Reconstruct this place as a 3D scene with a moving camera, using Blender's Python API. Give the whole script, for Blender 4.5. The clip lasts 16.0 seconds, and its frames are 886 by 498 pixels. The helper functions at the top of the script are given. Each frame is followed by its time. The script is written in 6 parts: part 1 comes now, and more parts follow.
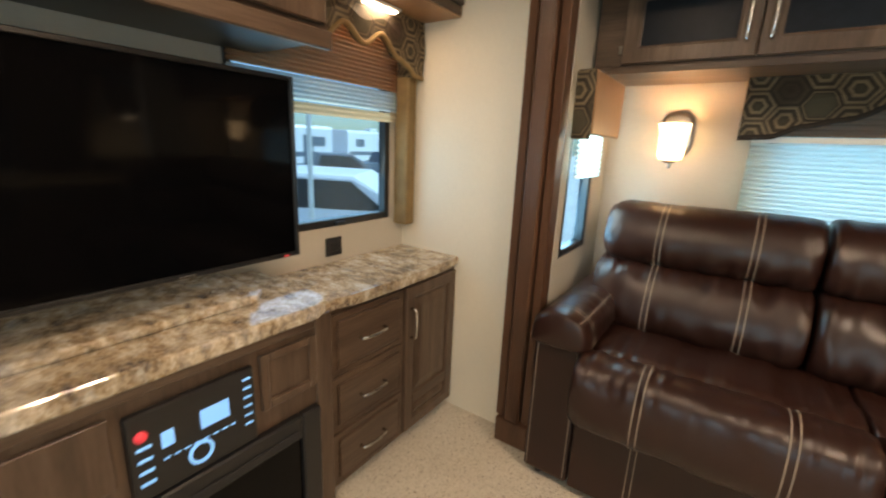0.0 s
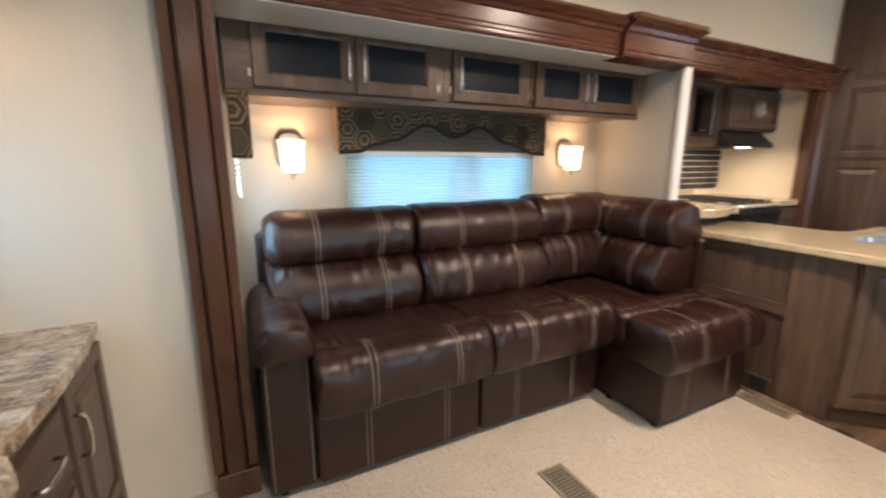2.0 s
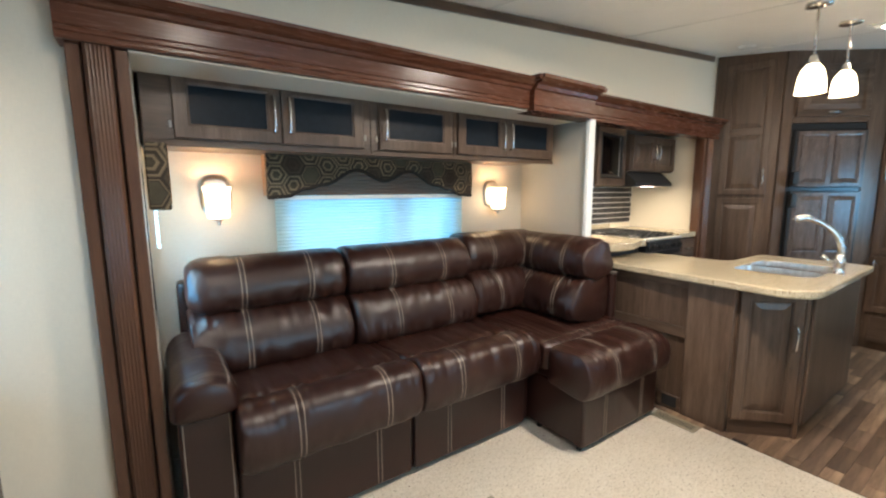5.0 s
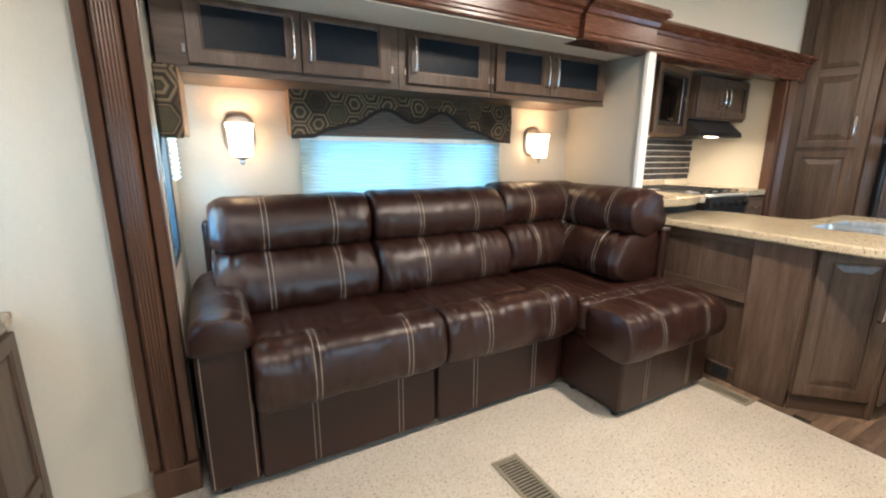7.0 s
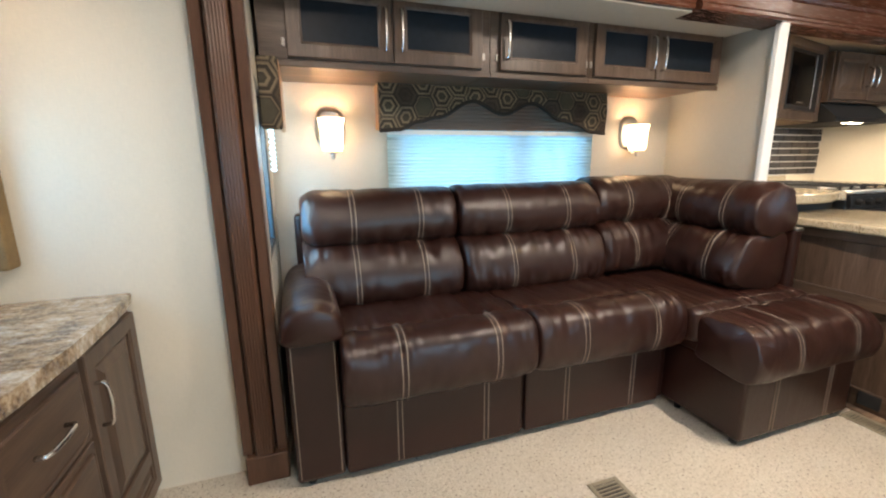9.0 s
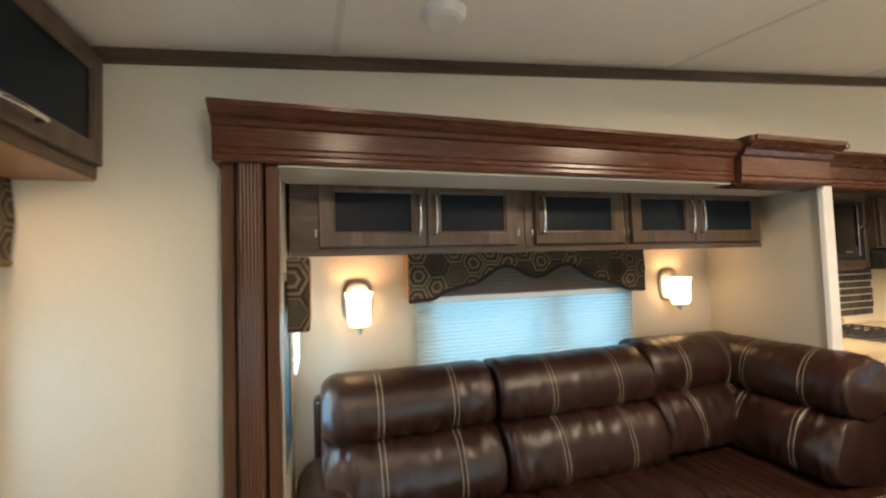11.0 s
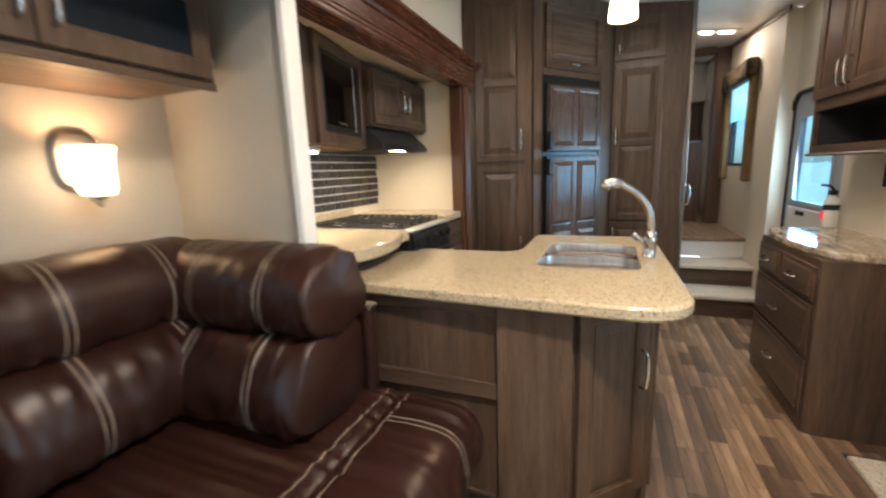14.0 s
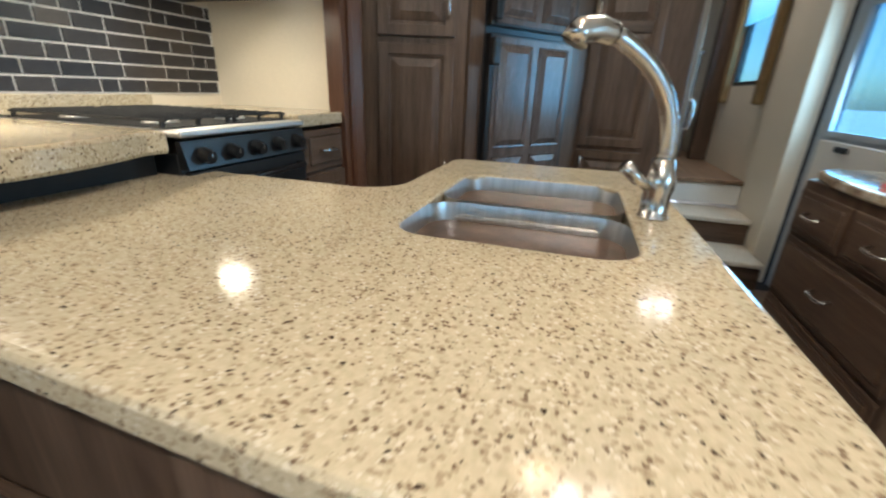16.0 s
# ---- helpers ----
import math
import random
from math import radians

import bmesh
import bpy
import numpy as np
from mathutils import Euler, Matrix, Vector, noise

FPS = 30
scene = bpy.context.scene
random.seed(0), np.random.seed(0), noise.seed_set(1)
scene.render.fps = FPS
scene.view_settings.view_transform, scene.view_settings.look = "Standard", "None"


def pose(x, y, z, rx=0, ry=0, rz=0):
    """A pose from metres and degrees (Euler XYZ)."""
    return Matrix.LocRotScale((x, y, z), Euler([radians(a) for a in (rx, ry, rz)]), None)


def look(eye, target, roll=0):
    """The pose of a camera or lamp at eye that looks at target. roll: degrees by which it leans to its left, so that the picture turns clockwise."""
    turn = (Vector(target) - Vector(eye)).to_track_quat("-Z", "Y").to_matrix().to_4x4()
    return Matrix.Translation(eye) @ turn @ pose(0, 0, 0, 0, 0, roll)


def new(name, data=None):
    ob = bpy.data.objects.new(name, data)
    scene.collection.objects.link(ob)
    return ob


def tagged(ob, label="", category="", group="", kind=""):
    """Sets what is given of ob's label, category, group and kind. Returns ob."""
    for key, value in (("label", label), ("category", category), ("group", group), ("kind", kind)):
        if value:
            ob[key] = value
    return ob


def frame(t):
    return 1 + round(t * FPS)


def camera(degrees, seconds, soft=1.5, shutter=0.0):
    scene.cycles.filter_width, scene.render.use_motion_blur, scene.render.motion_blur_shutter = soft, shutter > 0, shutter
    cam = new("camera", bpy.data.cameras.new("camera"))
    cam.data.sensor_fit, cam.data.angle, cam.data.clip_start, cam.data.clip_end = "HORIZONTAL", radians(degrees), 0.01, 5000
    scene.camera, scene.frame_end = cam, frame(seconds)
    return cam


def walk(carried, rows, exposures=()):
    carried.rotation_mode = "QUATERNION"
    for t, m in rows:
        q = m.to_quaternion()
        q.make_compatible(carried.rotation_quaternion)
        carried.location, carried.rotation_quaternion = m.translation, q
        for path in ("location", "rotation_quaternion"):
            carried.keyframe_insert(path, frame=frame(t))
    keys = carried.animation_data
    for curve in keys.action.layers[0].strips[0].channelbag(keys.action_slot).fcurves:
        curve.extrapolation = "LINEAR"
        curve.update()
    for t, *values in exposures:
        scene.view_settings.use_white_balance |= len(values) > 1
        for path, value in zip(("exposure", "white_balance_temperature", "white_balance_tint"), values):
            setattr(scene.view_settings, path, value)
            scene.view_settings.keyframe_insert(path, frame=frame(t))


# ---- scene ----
cam = camera(93.7, 16.0, 2.1, 0.4)
PATH = [
    (0, (0.976, 1.676, 1.305), (-0.121, 3.277, 0.824), 2.5),
    (0.5, (0.755, 1.719, 1.31), (0.091, 3.549, 0.85), 1.8),
    (1, (0.57, 1.764, 1.295), (0.415, 3.713, 0.87), 0.9),
    (1.5, (0.441, 1.705, 1.309), (0.905, 3.603, 0.881), 1.1),
    (2, (0.409, 1.543, 1.344), (1.298, 3.286, 0.93), 0.1),
    (2.5, (0.433, 1.439, 1.339), (1.661, 2.966, 0.939), -0.9),
    (3, (0.478, 1.38, 1.349), (1.913, 2.713, 0.943), -1.5),
    (3.5, (0.524, 1.321, 1.426), (2.051, 2.583, 1.146), -1.8),
    (4, (0.522, 1.337, 1.462), (1.969, 2.699, 1.236), -1.9),
    (4.5, (0.467, 1.39, 1.455), (1.766, 2.894, 1.228), -1.1),
    (5, (0.448, 1.431, 1.413), (1.571, 3.064, 1.142), -0.3),
    (7.5, (0.59, 1.555, 1.256), (1.485, 3.282, 0.789), 0.3),
    (8, (0.524, 1.607, 1.224), (1.341, 3.366, 0.736), 0.1),
    (10.5, (0.565, 1.667, 1.421), (1.032, 3.61, 1.354), -1.7),
    (11, (0.522, 1.848, 1.552), (1.107, 3.758, 1.639), -1.8),
    (11.5, (0.656, 1.982, 1.565), (1.444, 3.812, 1.741), -1.8),
    (12, (0.934, 2.08, 1.584), (1.916, 3.812, 1.772), -2.0),
    (12.5, (1.17, 2.146, 1.571), (2.436, 3.691, 1.67), -2.4),
    (13, (1.336, 2.272, 1.528), (2.869, 3.556, 1.483), -2.9),
    (13.5, (1.499, 2.315, 1.406), (3.234, 3.288, 1.199), -2.6),
    (14, (1.759, 2.279, 1.326), (3.582, 3.014, 0.955), -2.1),
    (14.5, (2.053, 2.276, 1.256), (3.923, 2.758, 0.737), -1.2),
    (15, (2.364, 2.328, 1.225), (4.251, 2.592, 0.619), -1.0),
    (15.5, (2.645, 2.314, 1.19), (4.515, 2.59, 0.535), -0.0),
    (16, (2.869, 2.27, 1.144), (4.656, 2.817, 0.431), 2.0),
]
walk(cam, [(t, look(eye, target, roll)) for t, eye, target, roll in PATH], ((0, 0.42, 8700, 21), (1, 0.58, 8200, 19), (2, 0.52, 7300, 24), (3.5, 0.62, 6450, 16), (5, 0.74, 6450, 13), (8, 0.85, 6700, 17), (10.5, 0.5, 7700, 17), (11.5, 0.28, 8900, 21), (12.5, 0.20, 10000, 23), (13.2, 0.32, 11000, 30), (13.7, 0.46, 8400, 23), (14.5, 0.65, 5950, 10), (16, 0.32, 6000, 9)))


# ---- light ----
world = bpy.data.worlds.new("sky")
scene.world = world
world.use_nodes = True
wn = world.node_tree.nodes
sky = wn.new("ShaderNodeTexSky")
sky.sky_type, sky.sun_disc, sky.sun_elevation, sky.sun_rotation = "NISHITA", False, radians(62), radians(56)
wn["Background"].inputs["Strength"].default_value = 0.15
world.node_tree.links.new(sky.outputs[0], wn["Background"].inputs["Color"])
sun = new("sun", bpy.data.lights.new("sun", "SUN"))
sun.data.energy, sun.data.angle, sun.data.color = 4.8, radians(10), (1, 0.97, 0.93)
sun.matrix_world = look((6, 4, 14), (0, 0, 0))

WARM, COOL = (1.0, 0.82, 0.61), (0.52, 0.82, 1.0)


def lamp(name, kind, place, aim, watts, size, colour, size_y=None):
    data = bpy.data.lights.new(name, kind)
    data.energy, data.color = watts, colour
    if kind == "AREA":
        data.shape = "RECTANGLE" if size_y else "DISK"
        data.size = size
        if size_y:
            data.size_y = size_y
    else:
        data.shadow_soft_size = size
    ob = new(name, data)
    ob.matrix_world = look(place, aim) if aim else Matrix.Translation(place)
    return ob


# ---- materials ----
def shader(name, rough=0.5, metal=0.0, spec=0.5):
    m = bpy.data.materials.new(name)
    m.use_nodes = True
    b = m.node_tree.nodes["Principled BSDF"]
    b.inputs["Roughness"].default_value, b.inputs["Metallic"].default_value = rough, metal
    b.inputs["Specular IOR Level"].default_value = spec
    return m, m.node_tree.nodes, m.node_tree.links, b


def coords(n, l, scale):
    tc, mp = n.new("ShaderNodeTexCoord"), n.new("ShaderNodeMapping")
    mp.inputs["Scale"].default_value = scale
    l.new(tc.outputs["Object"], mp.inputs[0])
    return mp.outputs[0]


def ramp(n, l, fac, stops):
    r = n.new("ShaderNodeValToRGB")
    el = r.color_ramp.elements
    while len(el) < len(stops):
        el.new(0.5)
    for e, (p, c) in zip(el, stops):
        e.position, e.color = p, (*c, 1)
    l.new(fac, r.inputs[0])
    return r.outputs[0]


def tex(n, l, vec, scale, detail=3.0, rough=0.55):
    t = n.new("ShaderNodeTexNoise")
    t.inputs["Scale"].default_value, t.inputs["Detail"].default_value, t.inputs["Roughness"].default_value = scale, detail, rough
    l.new(vec, t.inputs["Vector"])
    return t.outputs["Fac"]


def mix(n, l, fac, a, b, mode="MIX"):
    m = n.new("ShaderNodeMix")
    m.data_type, m.blend_type = "RGBA", mode
    for sock, v in ((m.inputs[0], fac), (m.inputs[6], a), (m.inputs[7], b)):
        if isinstance(v, (int, float)):
            sock.default_value = v
        elif isinstance(v, tuple):
            sock.default_value = (*v, 1)
        else:
            l.new(v, sock)
    return m.outputs[2]


def bump(n, l, b, height, strength, distance=0.002):
    p = n.new("ShaderNodeBump")
    p.inputs["Strength"].default_value, p.inputs["Distance"].default_value = strength, distance
    l.new(height, p.inputs["Height"])
    l.new(p.outputs[0], b.inputs["Normal"])


def rough_var(n, l, b, fac, lo, hi):
    r = n.new("ShaderNodeMapRange")
    r.inputs["To Min"].default_value, r.inputs["To Max"].default_value = lo, hi
    l.new(fac, r.inputs[0])
    l.new(r.outputs[0], b.inputs["Roughness"])


def wood(name, dark, mid, light, grain="z", rough=0.32, relief=0.25, vary=0.0, scale=1.0, blotch=0.55):
    m, n, l, b = shader(name, rough, spec=0.36)
    s = {"x": (1.2, 16, 16), "y": (16, 1.2, 16), "z": (16, 16, 1.2)}[grain]
    v = coords(n, l, tuple(k * scale for k in s))
    broad = tex(n, l, v, 1.3, 4, 0.6)
    fine = tex(n, l, v, 9, 4, 0.7)
    c = ramp(n, l, broad, [(0.28, dark), (0.5, mid), (0.74, light)])
    c = mix(n, l, 0.35, c, ramp(n, l, fine, [(0.3, dark), (0.7, light)]))
    patch = tex(n, l, coords(n, l, tuple(k * scale * 0.28 for k in s)), 1.0, 3, 0.6)
    c = mix(n, l, blotch, c, ramp(n, l, patch, [(0.32, (0.62, 0.60, 0.60)), (0.5, (1.0, 1.0, 1.0)), (0.68, (1.35, 1.32, 1.30))]), "MULTIPLY")
    if vary:
        oi = n.new("ShaderNodeObjectInfo")
        c = mix(n, l, vary, c, ramp(n, l, oi.outputs["Random"], [(0.0, (0.28, 0.245, 0.22)), (0.35, (0.56, 0.51, 0.48)), (0.7, (0.90, 0.83, 0.75)), (1.0, (1.0, 0.92, 0.80))]), "MULTIPLY")
    l.new(c, b.inputs["Base Color"])
    rough_var(n, l, b, fine, rough - 0.08, rough + 0.12)
    bump(n, l, b, fine, relief, 0.0008)
    return m


def plain(name, colour, rough=0.5, metal=0.0, vary=0.06, scale=30, relief=0.05, spec=0.5):
    m, n, l, b = shader(name, rough, metal, spec)
    v = coords(n, l, (1, 1, 1))
    f = tex(n, l, v, scale, 3)
    f2 = tex(n, l, v, scale / 12, 2)
    lo, hi = tuple(k * (1 - vary) for k in colour), tuple(min(1, k * (1 + vary)) for k in colour)
    c = mix(n, l, 0.5, ramp(n, l, f, [(0.35, lo), (0.65, hi)]), ramp(n, l, f2, [(0.35, lo), (0.65, hi)]))
    l.new(c, b.inputs["Base Color"])
    rough_var(n, l, b, f2, max(0.02, rough - 0.05), rough + 0.06)
    if relief:
        bump(n, l, b, f, relief, 0.001)
    return m


def glow(name, colour, strength):
    m, n, l, b = shader(name, 0.4)
    b.inputs["Base Color"].default_value = (*colour, 1)
    b.inputs["Emission Color"].default_value, b.inputs["Emission Strength"].default_value = (*colour, 1), strength
    return m


CAB = ((0.040, 0.024, 0.016), (0.094, 0.058, 0.040), (0.170, 0.114, 0.080))
wood_v = wood("cabinet wood upright", *CAB)
wood_h = wood("cabinet wood level", *CAB, grain="x")
wood_y = wood("cabinet wood across", *CAB, grain="y")
cherry_h = wood("cherry moulding level", (0.062, 0.021, 0.011), (0.104, 0.036, 0.020), (0.14, 0.053, 0.030), grain="x", rough=0.24, relief=0.08, blotch=0.12)
cherry_v = wood("cherry moulding upright", (0.060, 0.026, 0.015), (0.105, 0.048, 0.028), (0.15, 0.075, 0.045), grain="z", rough=0.3, relief=0.12, blotch=0.2)
plank_mat = wood("vinyl plank", (0.115, 0.070, 0.048), (0.31, 0.215, 0.15), (0.52, 0.385, 0.275), grain="x", rough=0.36, relief=0.2, vary=0.95)
chair_wood = wood("chair wood", (0.13, 0.075, 0.04), (0.2, 0.12, 0.065), (0.27, 0.17, 0.095), grain="z", rough=0.35)
ceiling_mat = plain("ceiling vinyl", (0.90, 0.885, 0.85), 0.34, vary=0.03, scale=60, relief=0.1)
white_plastic = plain("white plastic", (0.78, 0.77, 0.74), 0.35, vary=0.02, relief=0)
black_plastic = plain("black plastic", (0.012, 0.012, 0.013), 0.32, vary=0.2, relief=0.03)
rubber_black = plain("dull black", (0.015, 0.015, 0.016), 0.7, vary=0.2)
chrome = plain("brushed nickel", (0.72, 0.70, 0.67), 0.22, 1.0, vary=0.04, relief=0)
steel = plain("stainless steel", (0.76, 0.75, 0.73), 0.44, 1.0, vary=0.05, scale=90, relief=0.04)


def sink_steel_material():
    m, n, l, b = shader("brushed sink steel", 0.34, 1.0)
    f = tex(n, l, coords(n, l, (60, 60, 3)), 1, 3, 0.6)
    l.new(ramp(n, l, f, [(0.3, (0.49, 0.50, 0.51)), (0.7, (0.66, 0.67, 0.68))]), b.inputs["Base Color"])
    rough_var(n, l, b, f, 0.27, 0.37)
    return m


sink_steel = sink_steel_material()
pewter = plain("light pewter", (0.50, 0.48, 0.45), 0.32, 1.0, relief=0)
bronze = plain("dark pewter metal", (0.30, 0.27, 0.24), 0.35, 1.0, relief=0)
dark_glass = plain("smoked cabinet glass", (0.013, 0.018, 0.025), 0.34, vary=0.15, relief=0, spec=0.10)
screen_glass = plain("tv screen", (0.002, 0.002, 0.0024), 0.07, vary=0.05, relief=0, spec=0.14)
thread = plain("tan stitching", (0.245, 0.195, 0.155), 0.7, vary=0.12, scale=300)
lens_glow = glow("lamp lens", (1.0, 0.88, 0.70), 14)
shade_glow = glow("sconce glass", (1.0, 0.74, 0.44), 5.0)
pendant_glow = glow("pendant glass", (1.0, 0.80, 0.52), 5.5)
led_blue = glow("blue display", (0.16, 0.50, 1.0), 0.55)
led_red = glow("red button", (0.7, 0.05, 0.07), 0.5)
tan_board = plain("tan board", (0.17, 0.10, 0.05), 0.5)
# tan with the orange of nearby lamplight mixed into the colour
lamplit_tan = plain("tan tinted for lamplight", (0.35, 0.18, 0.09), 0.4)


def wallpaper(name, colour):
    m, n, l, b = shader(name, 0.6)
    v = coords(n, l, (1, 1, 1))
    w1 = tex(n, l, coords(n, l, (500, 500, 25)), 1, 2)
    w2 = tex(n, l, coords(n, l, (40, 40, 420)), 1, 2)
    f = mix(n, l, 0.5, w1, w2)
    c = ramp(n, l, f, [(0.3, tuple(k * 0.90 for k in colour)), (0.7, tuple(min(1, k * 1.06) for k in colour))])
    c = mix(n, l, 0.25, c, ramp(n, l, tex(n, l, v, 2.0, 2), [(0.3, tuple(k * 0.93 for k in colour)), (0.7, colour)]))
    l.new(c, b.inputs["Base Color"])
    bump(n, l, b, f, 0.25, 0.0006)
    return m


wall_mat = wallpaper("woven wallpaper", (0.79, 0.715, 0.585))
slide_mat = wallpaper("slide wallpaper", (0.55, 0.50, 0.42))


def carpet_material():
    m, n, l, b = shader("beige carpet", 0.95, spec=0.1)
    v = coords(n, l, (1, 1, 1))
    f1, f2, f3 = tex(n, l, v, 115, 3, 0.7), tex(n, l, v, 45, 3, 0.6), tex(n, l, v, 3, 2)
    c = ramp(n, l, f1, [(0.30, (0.38, 0.31, 0.225)), (0.48, (0.66, 0.585, 0.475)), (0.70, (0.84, 0.78, 0.68))])
    c = mix(n, l, 0.35, c, ramp(n, l, f2, [(0.32, (0.52, 0.445, 0.355)), (0.6, (0.78, 0.715, 0.62))]))
    c = mix(n, l, 0.3, c, ramp(n, l, f3, [(0.35, (0.58, 0.515, 0.425)), (0.65, (0.76, 0.695, 0.60))]))
    fleck = tex(n, l, coords(n, l, (70, 150, 110)), 1, 2, 0.5)
    c = mix(n, l, ramp(n, l, fleck, [(0.62, (0, 0, 0)), (0.67, (0.85, 0.85, 0.85))]), c, (0.20, 0.135, 0.08))
    l.new(c, b.inputs["Base Color"])
    bump(n, l, b, f1, 1.0, 0.008)
    return m


carpet = carpet_material()


def leather_material():
    m, n, l, b = shader("brown bonded leather", 0.3, spec=0.46)
    v = coords(n, l, (1, 1, 1))
    vo = n.new("ShaderNodeTexVoronoi")
    vo.inputs["Scale"].default_value = 330
    l.new(v, vo.inputs["Vector"])
    f, big, crease = tex(n, l, v, 14, 4, 0.6), tex(n, l, v, 3.2, 3), tex(n, l, coords(n, l, (20, 11, 7)), 1, 4, 0.58)
    c = ramp(n, l, big, [(0.3, (0.0215, 0.0076, 0.0055)), (0.7, (0.032, 0.0113, 0.0080))])
    c = mix(n, l, 0.3, c, ramp(n, l, vo.outputs["Distance"], [(0.2, (0.018, 0.0064, 0.0045)), (0.8, (0.039, 0.0137, 0.0096))]))
    l.new(c, b.inputs["Base Color"])
    rough_var(n, l, b, big, 0.29, 0.39)
    h = mix(n, l, 0.12, crease, vo.outputs["Distance"])
    bump(n, l, b, h, 0.24, 0.009)
    return m


leather = leather_material()


def granite_material():
    m, n, l, b = shader("granite laminate", 0.16)
    v = coords(n, l, (1, 1, 1.0))
    w = tex(n, l, v, 8, 5, 0.62)
    f = tex(n, l, coords(n, l, (1, 1.7, 1)), 17, 5, 0.68)
    g = tex(n, l, v, 95, 3, 0.6)
    c = ramp(n, l, f, [(0.38, (0.030, 0.025, 0.026)), (0.45, (0.22, 0.135, 0.075)), (0.53, (0.44, 0.33, 0.20)), (0.60, (0.70, 0.65, 0.57))])
    c = mix(n, l, 0.45, c, ramp(n, l, w, [(0.38, (0.09, 0.075, 0.07)), (0.47, (0.44, 0.30, 0.165)), (0.56, (0.58, 0.49, 0.37)), (0.64, (0.70, 0.66, 0.60))]))
    c = mix(n, l, 0.22, c, ramp(n, l, g, [(0.40, (0.04, 0.035, 0.033)), (0.60, (0.78, 0.72, 0.63))]))
    l.new(c, b.inputs["Base Color"])
    rough_var(n, l, b, g, 0.05, 0.11)
    return m


granite = granite_material()


def solid_surface():
    m, n, l, b = shader("speckled solid surface", 0.12, spec=0.15)
    v = coords(n, l, (1, 1, 1))
    base = ramp(n, l, tex(n, l, v, 120, 3, 0.6), [(0.3, (0.45, 0.373, 0.25)), (0.7, (0.575, 0.492, 0.355))])

    def flecks(scale, size, density, seed):
        mp = coords(n, l, (1, 1, 1))
        wob = n.new("ShaderNodeVectorMath")
        wob.operation = "ADD"
        wob.inputs[1].default_value = (seed, seed * 2.0, seed * 0.7)
        warp = n.new("ShaderNodeTexNoise")
        warp.inputs["Scale"].default_value, warp.inputs["Detail"].default_value = scale * 1.7, 2.0
        l.new(mp, warp.inputs["Vector"])
        push = n.new("ShaderNodeVectorMath")
        push.operation = "MULTIPLY_ADD"
        push.inputs[1].default_value = (1.1 / scale,) * 3
        l.new(warp.outputs["Color"], push.inputs[0])
        l.new(mp, push.inputs[2])
        l.new(push.outputs[0], wob.inputs[0])
        vo = n.new("ShaderNodeTexVoronoi")
        vo.inputs["Scale"].default_value = scale
        l.new(wob.outputs[0], vo.inputs["Vector"])
        near = n.new("ShaderNodeMath")
        near.operation = "LESS_THAN"
        near.inputs[1].default_value = size
        l.new(vo.outputs["Distance"], near.inputs[0])
        sep = n.new("ShaderNodeSeparateColor")
        l.new(vo.outputs["Color"], sep.inputs[0])
        pick = n.new("ShaderNodeMath")
        pick.operation = "LESS_THAN"
        pick.inputs[1].default_value = density
        l.new(sep.outputs[0], pick.inputs[0])
        both = n.new("ShaderNodeMath")
        both.operation = "MULTIPLY"
        l.new(near.outputs[0], both.inputs[0])
        l.new(pick.outputs[0], both.inputs[1])
        return both.outputs[0]

    c = mix(n, l, flecks(150, 0.46, 0.36, 3.1), base, (0.365, 0.285, 0.19))
    c = mix(n, l, flecks(165, 0.42, 0.17, 7.7), c, (0.185, 0.125, 0.08))
    c = mix(n, l, flecks(120, 0.30, 0.08, 12.3), c, (0.06, 0.04, 0.027))
    c = mix(n, l, flecks(160, 0.42, 0.20, 21.9), c, (0.62, 0.55, 0.43))
    l.new(c, b.inputs["Base Color"])
    rough_var(n, l, b, tex(n, l, v, 18, 3), 0.09, 0.15)
    return m


speckle = solid_surface()


